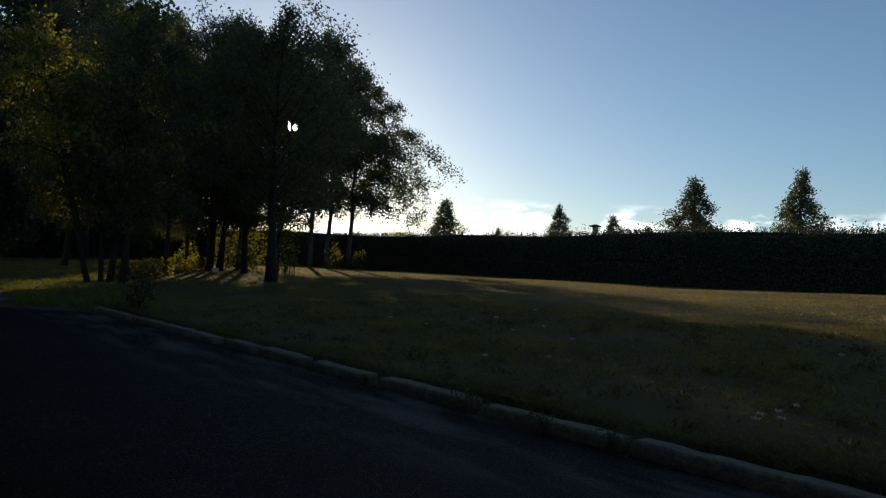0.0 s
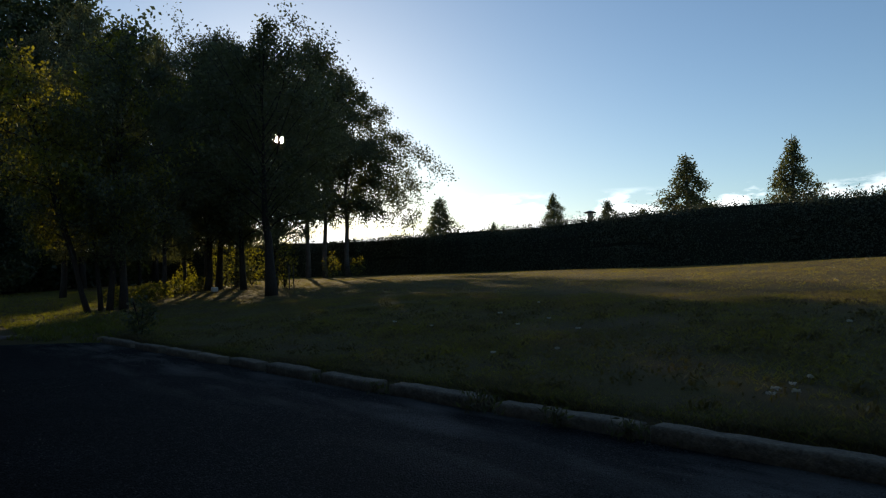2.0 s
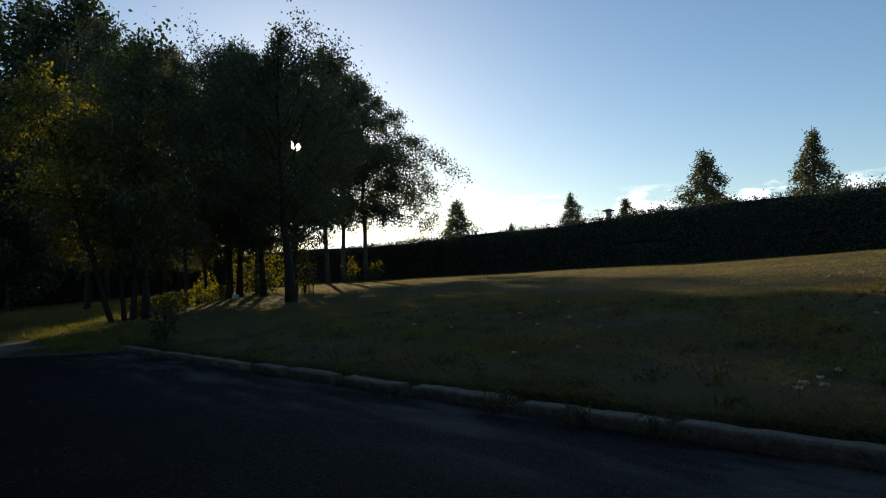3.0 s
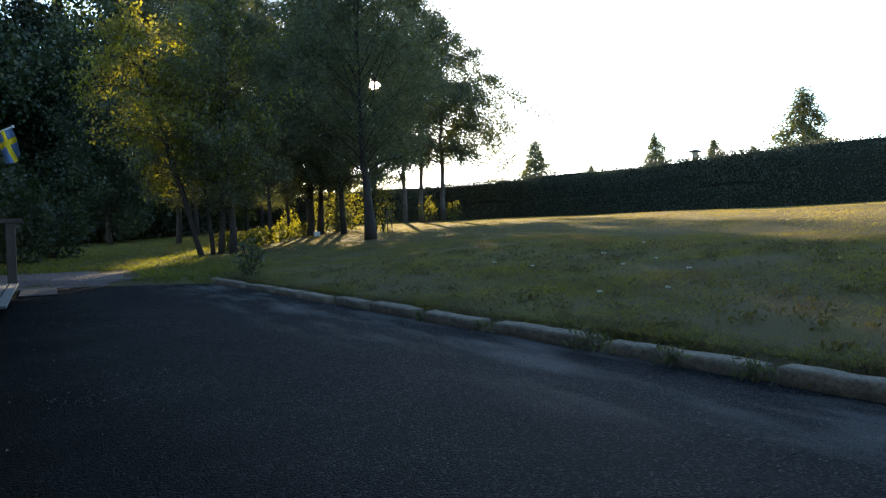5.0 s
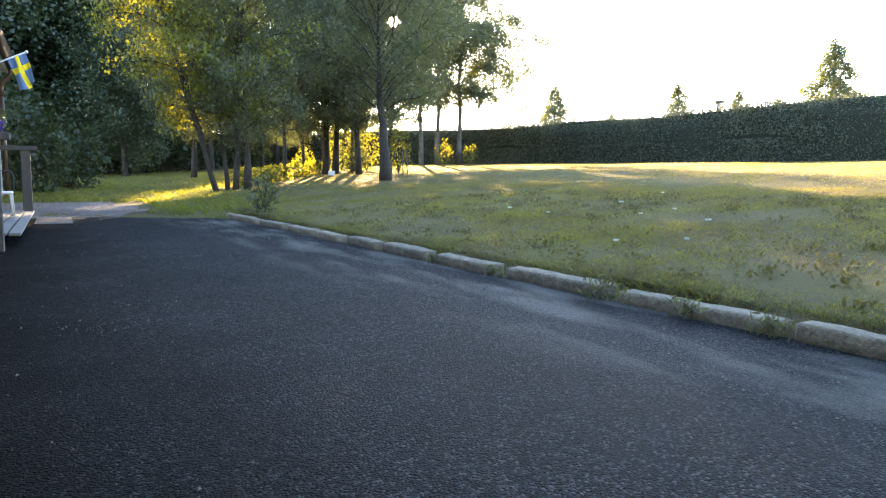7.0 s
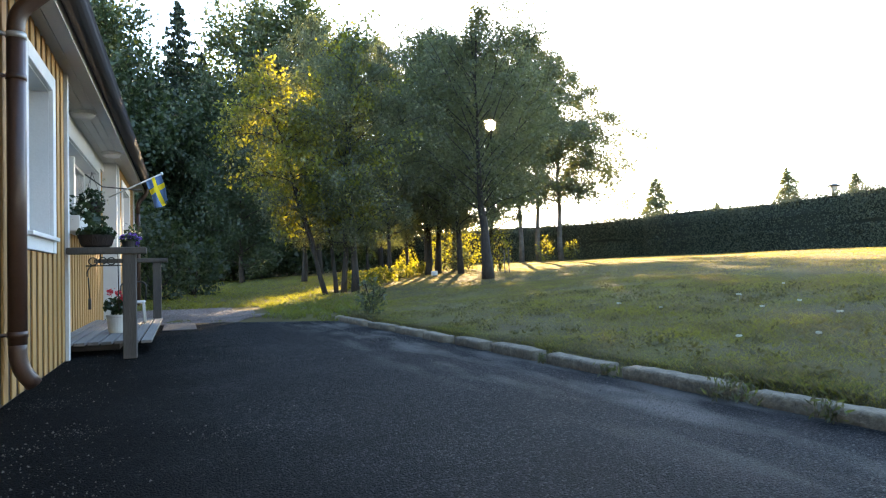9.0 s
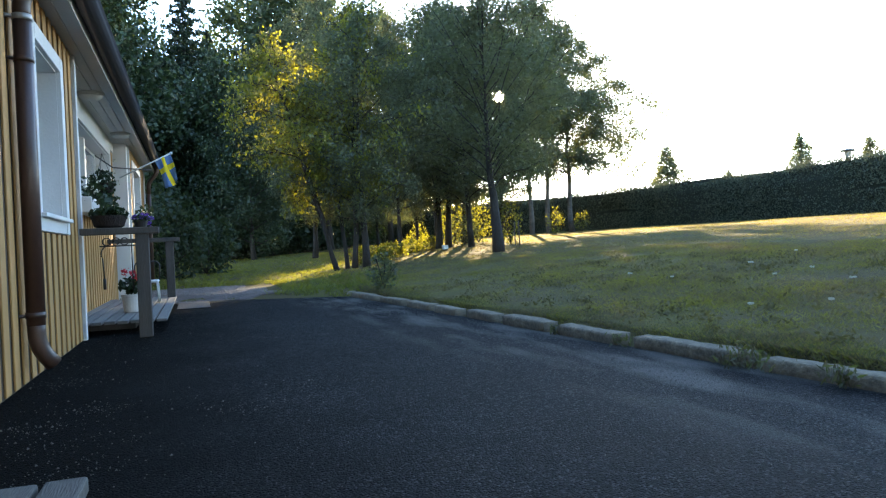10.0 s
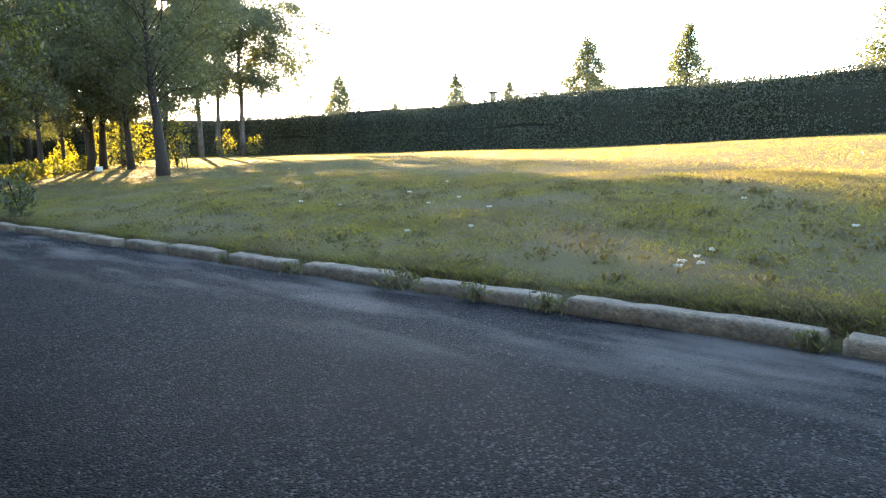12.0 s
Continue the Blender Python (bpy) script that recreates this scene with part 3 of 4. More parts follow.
    tb.add(np.stack([0 * zz, 0 * zz, zz], -1), 0.16 * (1 - np.clip(zz / h, 0, 1)) + 0.01, 8)
    cs, al = [], []
    for i in range(170):
        g = (i + rnd.random()) / 170
        z0 = h * (0.08 + 0.91 * g)
        ln = rad * (1 - g) ** 0.8 * rnd.uniform(0.75, 1.1) + 0.12
        a = i * 2.4 + rnd.uniform(-0.3, 0.3)
        o = np.array([math.cos(a), math.sin(a), 0])
        t = np.linspace(0, 1, 4)[:, None]
        br = np.array([0, 0, z0]) + o * ln * t + np.array([0, 0, 1.0]) * ln * (-0.32 * t + 0.16 * t ** 3)
        tb.add(br, [0.03, 0.02, 0.012, 0.005], 4, closed=False)
        m = int(34 + 70 * ln / rad)
        tt = rnd.uniform(0.1, 1.05, m)
        q = np.array([0, 0, z0]) + o * (ln * tt)[:, None] + np.array([0, 0, 1.0]) * (ln * (-0.32 * tt + 0.16 * tt ** 3))[:, None]
        sidew = np.array([-o[1], o[0], 0])
        q = q + sidew * (rnd.normal(size=m) * 0.16 * ln * (1.1 - tt))[:, None] + np.array([0, 0, -1.0]) * np.abs(rnd.normal(size=m) * 0.10)[:, None]
        cs.append(q)
    c = np.concatenate(cs)
    v, f = cards(c, 0.26, rnd, along=(0, 0, -0.7), wide=0.4)
    return tb.mesh("spruce_trunk"), quick("spruce_crown", v, f)


spruce = spruce_meshes(5, 14.8, 3.1)
for az, r, kind, turn, size in ((-16, 40, 0, 0.2, 1.1), (-11, 44, 1, 1.2, 1.15), (-6.5, 42, 0, 2.2, 1.12), (-2.6, 46, 1, 3.0, 0.88), (-0.5, 40, 0, 3.6, 0.85), (5.5, 47, 1, 4.1, 1.32),
                                (8.8, 45, 0, 5.0, 1.28), (2.4, 36, 1, 5.6, 0.72), (-5.2, 36, 0, 0.9, 1.0), (-20, 36, 1, 2.0, 1.0), (-8.5, 36, 1, 4.9, 0.9)):
    plant_tree("woodland_tree", wood[kind], M_BARK, M_FOREST, "tall broadleaf tree in deep shade of the wood", "tree", *polar(az, r), turn, size * 1.08, WOOD)
for az, r, turn, size in ((-0.1, 39, 0.0, 1.02), (1.6, 47, 1.0, 1.0), (-4.5, 48, 2.0, 1.1), (7.4, 50, 3.0, 1.08), (-9, 50, 1.7, 1.15)):
    plant_tree("spruce_tree", spruce, M_BARK, M_NEEDLE, "dark pointed spruce rising out of the wood", "tree", *polar(az, r), turn, size, WOOD)

for k, az in enumerate((2.5, 4.6, 6.6, 8.5, 10.3, 12.0, 13.7, 15.4)):
    plant_tree("woodland_tree", wood[k % 2], M_BARK, M_FOREST, "low dense tree beyond the hedge in deep shade", "tree", *polar(az, 62 - 0.35 * az), 1.3 * k, 0.46 + 0.05 * (k % 3), "trees beyond the hedge end", 0.95)

plant_tree("woodland_tree", wood[1], M_BARK, M_BUSHLEAF, "leafy green tree at the edge of the wood", "tree", *polar(4.4, 33), 0.4, 0.52, WOOD)

# trees of the same wood added out of view, to cut sky light on the yard
for x, y, kind, turn, size in ((-11, -16, 0, 0.3, 1.0), (-6, -19, 1, 1.4, 1.1), (-1, -17, 0, 2.2, 1.05), (4, -18, 1, 3.3, 1.1), (9, -16, 0, 4.0, 1.0), (13.5, -13, 1, 5.1, 1.0), (17, -9, 0, 0.8, 0.95), (-15, -8, 1, 2.7, 1.0), (-15, 2, 0, 3.9, 1.0), (-15, 11, 1, 5.9, 1.0)):
    plant_tree("woodland_tree", wood[kind], M_BARK, M_FOREST, "added out-of-view tree blocking sky light from the yard", "tree", x, y, turn, size, "trees round the yard")

# lone trees beyond the hedge
FAR = "lone trees beyond the hedge"
lone = [tree_meshes("lone%d" % i, 80 + i, 8.0, 2.5, 0.06, 0.14, 24000, 0.13, limbs=64, up=0.45, droop=0.55, full=0.40, clump=0.17, wobble=0.3) for i in range(2)]
for az, r, top, wide, kind, turn in ((37.7, 58, 7.1, 1.15, 0, 0.0), (42.2, 70, 4.9, 0.6, 1, 1.0), (47.1, 60, 7.2, 0.85, 1, 0.5), (51.4, 58, 6.5, 0.85, 0, 2.0), (54.1, 58, 5.7, 0.8, 1, 3.0),
                                     (57.6, 46, 9.7, 1.4, 1, 1.5), (65.0, 46, 10.4, 1.2, 0, 4.0), (79.2, 40, 13.0, 1.5, 0, 5.0)):
    hgt = 0.75 + r * math.tan(radians(top)) - 0.8
    s = wide * r / 46 if r > 50 else wide
    plant_tree("silver_birch_tree", lone[kind], M_BIRCHBARK, M_BIRCH, "lone silver birch with drooping twigs beyond the hedge", "tree", *polar(az, r), turn, s, FAR, hgt / 8.0 / s)

# ---------------------------------------------------------------- hedge
hedge = thing("hedge", "long tall clipped hedge with loose shoots on top", "hedge")
HEDGE_LINE = [(23.2, -14.0), (22.4, 8.0), (22.0, 29.0), (19.6, 36.0), (11.5, 53.0), (-2.0, 58.0)]
HEDGE_TOP = 3.12


def along_hedge(t):
    p = np.array(HEDGE_LINE)
    d = np.concatenate([[0], np.cumsum(np.linalg.norm(np.diff(p, axis=0), axis=1))])
    s = np.asarray(t) * d[-1]
    x, y = np.interp(s, d, p[:, 0]), np.interp(s, d, p[:, 1])
    x2, y2 = np.interp(s + 0.3, d, p[:, 0]), np.interp(s + 0.3, d, p[:, 1])
    tx, ty = x2 - x, y2 - y
    k = np.hypot(tx, ty) + 1e-9
    return x, y, -ty / k, tx / k, s


ht = np.linspace(0, 0.997, 160)
hx, hy, hnx, hny, hs = along_hedge(ht)
rows = []
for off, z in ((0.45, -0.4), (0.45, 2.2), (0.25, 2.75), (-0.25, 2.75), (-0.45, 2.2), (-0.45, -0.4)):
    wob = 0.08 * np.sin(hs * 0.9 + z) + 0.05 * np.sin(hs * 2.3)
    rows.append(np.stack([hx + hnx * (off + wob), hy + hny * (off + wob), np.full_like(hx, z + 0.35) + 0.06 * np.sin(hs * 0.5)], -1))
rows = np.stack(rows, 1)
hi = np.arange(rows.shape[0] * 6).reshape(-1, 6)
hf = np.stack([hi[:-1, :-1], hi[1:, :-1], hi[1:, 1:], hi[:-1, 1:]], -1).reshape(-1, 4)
# one dark sheet fills the hedge behind the leaf cards
hang("core", quick("core", rows, hf), M_HEDGECORE, hedge, "solid dark core behind the leaves")
n = 230000
t = rng.random(n) * 0.995
x, y, nx, ny, s = along_hedge(t)
top = rng.random(n) < 0.25
z = np.where(top, HEDGE_TOP - 0.12 + 0.16 * rng.normal(size=n), 0.6 + rng.random(n) * (HEDGE_TOP - 0.6))
off = np.where(top, rng.uniform(-0.5, 0.5, n), 0.50 + 0.09 * rng.normal(size=n)) + 0.08 * np.sin(s * 0.9) + 0.05 * np.sin(s * 2.3)
lump = 0.10 * np.sin(s * 0.45) + 0.05 * np.sin(s * 1.7)
v, f = cards(np.stack([x + nx * off, y + ny * off, z + lump * (z > 2)], -1), 0.068, rng)
hang("foliage", quick("foliage", v, f), M_HEDGE, hedge, "small dark green leaves")
tb = Tubes()
st = []
for q in rng.random(2200) * 0.99:
    x, y, nx, ny, s = along_hedge(q)
    o = rng.uniform(-0.4, 0.5)
    hh = abs(rng.normal()) * 0.10 + 0.04
    p0 = np.array([x + nx * o, y + ny * o, HEDGE_TOP - 0.1])
    p1 = p0 + np.array([rng.normal() * 0.06, rng.normal() * 0.06, hh + 0.1])
    tb.add(np.stack([p0, p1]), [0.006, 0.003], 3, closed=False)
    for u in np.linspace(0.3, 1.0, 5):
        st.append(p0 + (p1 - p0) * u + rng.normal(size=3) * 0.03)
hang("new_growth", tb.mesh("new_growth"), M_BARK, hedge, "thin upright new twigs")
v, f = cards(np.array(st), 0.072, rng)
hang("top_foliage", quick("top_foliage", v, f), M_HEDGE, hedge)

# the sun itself, low behind the grove
bm = bmesh.new()
bmesh.ops.create_icosphere(bm, subdivisions=3, radius=33)
m = bpy.data.materials.new("sun_disc")
m.use_nodes = True
m.node_tree.nodes.remove(m.node_tree.nodes["Principled BSDF"])
em = m.node_tree.nodes.new("ShaderNodeEmission")
em.inputs["Color"].default_value, em.inputs["Strength"].default_value = (1.0, 0.86, 0.6, 1), 120
m.node_tree.links.new(em.outputs[0], m.node_tree.nodes["Material Output"].inputs[0])
disc = part("sun", bm, m, smooth=True)
disc.location = heading(SUN_AZ - 0.1, SUN_EL) * 3000
tagged(disc, "low evening sun shining through the leaves", "sun", kind="structure")

# ---------------------------------------------------------------- house
SOFFIT = 2.62
house = thing("house", "yellow board-and-batten bungalow with white trim and dark roof", "house")


def wall_part(name, x0, x1, y0, y1, z0, z1, mat, label="", bevel=0.0, parent=None):
    return part(name, box_bm(x0, x1, y0, y1, z0, z1, bevel), mat, parent or house, label)


# windows as (plane, y0, y1, z0, z1): clear openings
WINS = {"near": (HOUSE_X, 2.86, 3.83, 1.07, 2.27), "front": (HOUSE_X, 5.38, 6.34, 1.07, 2.27), "porch": (RECESS_X, 8.6, 11.9, 1.45, 2.36), "end": (HOUSE_X, 13.4, 15.0, 1.45, 2.33)}


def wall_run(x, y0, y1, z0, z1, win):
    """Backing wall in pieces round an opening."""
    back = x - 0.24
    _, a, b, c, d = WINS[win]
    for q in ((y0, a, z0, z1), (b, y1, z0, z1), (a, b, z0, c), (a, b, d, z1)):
        wall_part("wall", back, x, q[0], q[1], q[2], q[3], M_YELLOWSHADE)


wall_run(HOUSE_X, -14, 4.60, -0.05, 2.64, "near")
wall_run(HOUSE_X, 4.60, 7.19, -0.05, 2.64, "front")
wall_run(RECESS_X, 7.19, 12.7, -0.05, 2.64, "porch")
wall_run(HOUSE_X, 12.7, 16.5, -0.05, 2.64, "end")
wall_part("wall", -1.4, HOUSE_X - 0.002, 12.52, 12.698, 0, 2.62, M_WHITE, "white boarded return of the porch")
wall_part("wall", -1.4, HOUSE_X - 0.18, 7.01, 7.188, 0, 2.62, M_YELLOWSHADE)
wall_part("wall", -9, -1.2, 16.3, 16.5, -0.05, 2.64, M_YELLOWSHADE)
wall_part("wall", -9, -8.8, -14, 16.5, -0.05, 2.64, M_YELLOWSHADE)
wall_part("wall", -9, -1.2, -14, -13.8, -0.05, 2.64, M_YELLOWSHADE)

# soffit of painted boards, dark eaves board, gutter and roof
for i in range(5):
    x0 = -1.30 + i * 0.100
    part("soffit_board", box_bm(x0, x0 + 0.095, -14, 16.7, SOFFIT + 0.002 * (i % 2), SOFFIT + 0.03, 0.003), M_SOFFIT, house)
wall_part("fascia", -0.80, -0.778, -14, 16.75, 2.60, 2.70, M_SOFFIT, "pale eaves board")
bm = bmesh.new()
a = [bm.verts.new((-0.70 + 0.076 * math.cos(t), y, 2.715 + 0.076 * math.sin(t))) for y in (-14, 16.8) for t in np.linspace(math.pi, 2 * math.pi, 9)]
for i in range(8):
    bm.faces.new((a[i], a[i + 1], a[i + 10], a[i + 9]))
g = part("gutter", bm, M_BLACK, house, "black half-round gutter", True)
g.modifiers.new("thickness", "SOLIDIFY").thickness = 0.006
bm = bmesh.new()
q = [bm.verts.new(c) for c in ((-0.615, -14.3, 2.77), (-0.615, 16.85, 2.77), (-5.0, 16.85, 4.3), (-5.0, -14.3, 4.3), (-9.6, 16.85, 2.78), (-9.6, -14.3, 2.78))]
bm.faces.new((q[0], q[1], q[2], q[3]))
bm.faces.new((q[3], q[2], q[4], q[5]))
r = part("roof", bm, M_BLACK, house, "dark sheet roof")
r.modifiers.new("thickness", "SOLIDIFY").thickness = 0.06
bm = bmesh.new()
bm.faces.new([bm.verts.new(c) for c in ((-9, 16.48, 2.6), (-1.0, 16.48, 2.6), (-0.7, 16.48, 2.78), (-5.0, 16.48, 4.22), (-9.3, 16.48, 2.78))])
gb = part("gable", bm, M_YELLOW, house)
gb.modifiers.new("thickness", "SOLIDIFY").thickness = 0.05


def window(key, mull=()):
    x, a, b, c, d = WINS[key]
    w = part("window", box_bm(x - 0.190, x - 0.184, a, b, c, d), glass, house, "white-framed window")
    tw = 0.12
    for nm, q in (("casing", (x, x + 0.035, a - tw, a, c - tw, d + tw)), ("casing", (x, x + 0.035, b, b + tw, c - tw, d + tw)), ("casing", (x, x + 0.035, a, b, d, d + tw)), ("casing", (x, x + 0.030, a, b, c - tw, c)),
                  ("sash", (x - 0.21, x - 0.17, a, a + 0.05, c, d)), ("sash", (x - 0.21, x - 0.17, b - 0.05, b, c, d)), ("sash", (x - 0.21, x - 0.17, a + 0.05, b - 0.05, d - 0.05, d)), ("sash", (x - 0.21, x - 0.17, a + 0.05, b - 0.05, c, c + 0.05))):
        part(nm, box_bm(*q, 0.004), M_WHITE, w)
    for q in ((a, a + 0.012, c, d), (b - 0.012, b, c, d), (a, b, d - 0.012, d), (a, b, c, c + 0.012)):
        part("reveal", box_bm(x - 0.169, x + 0.002, *q), M_WHITE, w)
    for m_ in mull:
        part("mullion", box_bm(x - 0.21, x - 0.06, m_ - 0.05, m_ + 0.05, c + 0.05, d - 0.05, 0.004), M_WHITE, w)
    part("sill", box_bm(x - 0.02, x + 0.07, a - 0.06, b + 0.06, c - 0.025, c + 0.005, 0.004), M_WHITE, w)
    return w


glass = bpy.data.materials.new("window_glass")
glass.use_nodes = True
gb_ = glass.node_tree.nodes["Principled BSDF"]
gb_.inputs["Base Color"].default_value = (0.9, 0.93, 0.95, 1)
gb_.inputs["Roughness"].default_value = 0.02
gb_.inputs["Transmission Weight"].default_value = 0.9
M_SKYPANEL = material("sky_tone_panel", (0.66, 0.72, 0.78), 0.8, scale=2, fine=80, bump=0.1, vary=0.05)
window("near")
window("front")
window("porch", (9.97,))
window("end", (14.2,))
# panels added behind the glass; their pale blue imitates the sky's reflection
for key, lo in (("near", 1.09), ("front", 1.09), ("porch", 1.46), ("end", 1.46)):
    x, a, b, c, d = WINS[key]
    bl = part("blind", box_bm(x - 0.30, x - 0.295, a + 0.02, b - 0.02, lo, d - 0.01), M_SKYPANEL)
    tagged(bl, "pale panel added behind the glass, blue like reflected sky", "blind")

# corner boards
wall_part("corner_board", HOUSE_X + 0.002, HOUSE_X + 0.03, 7.11, 7.20, 0.0, 2.62, M_WHITE, "white corner board")
wall_part("corner_board", HOUSE_X - 0.30, HOUSE_X + 0.03, 12.70, 12.74, 0.0, 2.62, M_WHITE, "white corner board")
wall_part("corner_board", HOUSE_X + 0.002, HOUSE_X + 0.03, 16.42, 16.52, 0.0, 2.62, M_WHITE, "white corner board")
wall_part("frieze", RECESS_X + 0.002, RECESS_X + 0.03, 7.22, 12.68, 2.47, 2.615, M_WHITE, "white board under the soffit")

# battens over the boards: pieces of the wall
batten_long = bpy.data.meshes.new("batten")
bb = box_bm(0, 0.013, -0.060, 0.060, 0, 1.0, 0.003)
bb.to_mesh(batten_long)
bb.free()
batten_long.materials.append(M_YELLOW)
wall_of = [o for o in house.children if o.name.startswith("wall")][0]


def battens(x, y0, y1, z1, wins, step=0.215):
    y = y0
    while y < y1:
        spans = [(0.012, z1)]
        for a, b, c, d in wins:
            if a - 0.165 < y < b + 0.165:
                spans = [(0.012, c - 0.125), (d + 0.125, z1)]
        for lo, hi_ in spans:
            o = new("batten", batten_long)
            o.parent = wall_of
            o.location = (x + 0.001, y, lo)
            o.scale = (1, random.uniform(0.94, 1.04), hi_ - lo)
        y += step


battens(HOUSE_X, -5.96, 7.08, 2.615, [WINS["near"][1:], WINS["front"][1:]])
battens(RECESS_X, 7.28, 12.66, 2.46, [WINS["porch"][1:]])
battens(HOUSE_X, 12.80, 16.40, 2.615, [WINS["end"][1:]])

# downpipe with two bends and a shoe
pipe = thing("downpipe", "glossy brown downpipe with grey clamps on the wall", "downpipe")
tb = Tubes()
px, py = HOUSE_X + 0.085, 4.74


def bend(points, n=8):
    out = [Vector(points[0])]
    for i in range(1, len(points) - 1):
        a, b, c = (Vector(points[i + k]) for k in (-1, 0, 1))
        s, e = b + (a - b).normalized() * 0.09, b + (c - b).normalized() * 0.09
        out += [s.lerp(b, t).lerp(b.lerp(e, t), t) for t in np.linspace(0, 1, n)]
    return np.array([tuple(p_) for p_ in out + [Vector(points[-1])]])


tb.add(bend([(-0.70, py, 2.66), (-0.70, py, 2.54), (px, py, 2.34), (px, py, 2.18)]), 0.05, 14)
hang("elbow", tb.mesh("elbow"), M_BROWN, pipe)
tb = Tubes()
tb.add(np.array([(px, py, 2.22), (px, py, 0.36)]), 0.052, 14)
hang("pipe", tb.mesh("pipe"), M_BROWN, pipe)
tb = Tubes()
tb.add(bend([(px, py, 0.40), (px, py, 0.23), (px + 0.075, py + 0.05, 0.115)]), 0.050, 14)
hang("shoe", tb.mesh("shoe"), M_BROWN, pipe)
for z in (2.2, 1.95, 0.42):
    tb = Tubes()
    tb.add(np.array([(px, py, z - 0.018), (px, py, z + 0.018)]), 0.056, 14)
    tb.add(np.array([(px - 0.05, py - 0.02, z), (HOUSE_X, py - 0.06, z)]), 0.012, 6)
    hang("clamp", tb.mesh("clamp"), M_ZINC if z > 2 else M_BROWN, pipe)

# ---------------------------------------------------------------- porch deck
DECK = 0.13
deck = thing("porch_deck", "low deck of weathered grey boards at the entrance", "deck")
# frame coloured near-black for the shadow beneath the boards
part("joist_frame", box_bm(-1.2, -0.62, 7.95, 11.30, 0.0, DECK - 0.035), M_IRON, deck, "frame coloured black as the shadow under the deck")
for i in range(8):
    x0 = -1.215 + i * 0.118
    part("deck_board", box_bm(x0, x0 + 0.098, 7.42 + random.uniform(-0.01, 0.01), 11.42 + random.uniform(-0.01, 0.01), DECK - 0.03, DECK + random.uniform(-0.002, 0.003), 0.004), M_DECK, deck)


def railing(y, x_in, x_out, z_base, label):
    ob = thing("porch_rail", label, "railing")
    part("post", box_bm(x_out - 0.115, x_out, y - 0.055, y + 0.055, z_base, 0.96, 0.006), M_POST, ob)
    part("top_rail", box_bm(x_in, x_out + 0.09, y - 0.075, y + 0.075, 0.96, 1.02, 0.006), M_POST, ob)
    return ob


railing(7.03, HOUSE_X + 0.03, -0.40, 0.0, "grey timber rail and post at the deck's near end")
railing(11.20, RECESS_X + 0.03, -0.30, DECK, "grey timber rail and post at the deck's far end")

# ---------------------------------------------------------------- plants in pots and beds
M_TERRA = material("white_glazed_pot", (0.50, 0.48, 0.43), 0.6, scale=6, fine=60, bump=0.15, vary=0.12)
M_COIR = material("brown_coir", (0.020, 0.013, 0.010), 0.95, scale=14, fine=90, bump=1.0, vary=0.4)
M_RED = leaf_material("red_petal", (0.60, 0.03, 0.05), (0.55, 0.04, 0.06), 0.4, 0.25)
M_VIOLET = leaf_material("violet_petal", (0.13, 0.05, 0.36), (0.16, 0.06, 0.40), 0.4, 0.3)
M_CREAM = leaf_material("cream_petal", (0.62, 0.60, 0.50), (0.5, 0.5, 0.4), 0.35, 0.15)
M_POTLEAF = leaf_material("potted_leaf", (0.017, 0.036, 0.014), (0.035, 0.06, 0.015), 0.35)
M_EARTH = material("potting_soil", (0.03, 0.022, 0.015), 0.95, bump=0.8)


def lathe(profile, sides=20):
    """A solid of revolution from (radius, height) pairs."""
    bm = bmesh.new()
    rings = [[bm.verts.new((r * math.cos(a), r * math.sin(a), z)) for a in np.linspace(0, 2 * math.pi, sides, endpoint=False)] for r, z in profile]
    for lo, hi_ in zip(rings[:-1], rings[1:]):
        for i in range(sides):
            bm.faces.new((lo[i], lo[(i + 1) % sides], hi_[(i + 1) % sides], hi_[i]))
    bm.faces.new(list(reversed(rings[0])))
    bm.faces.new(rings[-1])
    return bm


def foliage_part(parent, name, mat, centre, spread, count, size, rnd, label="", stems=0):
    c = rnd.normal(size=(count, 3))
    c /= np.linalg.norm(c, axis=1)[:, None] + 1e-6
    c *= rnd.uniform(0.35, 1.0, (count, 1)) ** 0.6
    c = c * np.array(spread) + np.array(centre)
    v, f = cards(c, size, rnd, wide=0.75)
    hang(name, quick(name, v, f), mat, parent, label)
    if stems:
        tb = Tubes()
        foot = np.array(centre) - np.array([0, 0, spread[2]])
        for k in range(stems):
            tb.add(np.stack([foot, (foot + c[k]) / 2 + rnd.normal(size=3) * 0.02, c[k]]), [0.006, 0.005, 0.003], 4, closed=False)
        hang("stems", tb.mesh("stems"), M_POTLEAF, parent)


def flower_heads(parent, name, mat, heads, radius, per, size, rnd, label=""):
    c = np.concatenate([np.array(h) + rnd.normal(size=(per, 3)) * radius * 0.5 for h in heads])
    v, f = cards(c, size, rnd, wide=0.9)
    hang(name, quick(name, v, f), mat, parent, label)


rp = np.random.default_rng(99)
pot = thing("flower_pot", "pale square-shouldered pot with red geraniums on the deck", "flower pot", (-0.70, 8.55, DECK + 0.003))
part("pot", lathe([(0.075, 0.0), (0.082, 0.02), (0.098, 0.17), (0.105, 0.175), (0.105, 0.20), (0.09, 0.20), (0.085, 0.17)]), M_TERRA, pot, smooth=False)
part("soil", lathe([(0.084, 0.150), (0.084, 0.172)]), M_EARTH, pot)
foliage_part(pot, "leaves", M_POTLEAF, (0, 0, 0.30), (0.14, 0.14, 0.10), 150, 0.07, rp, stems=16)
flower_heads(pot, "blossoms", M_RED, [(-0.05, -0.04, 0.45), (0.06, -0.06, 0.38), (0.02, 0.05, 0.43)], 0.035, 40, 0.030, rp, "bright red geranium heads")


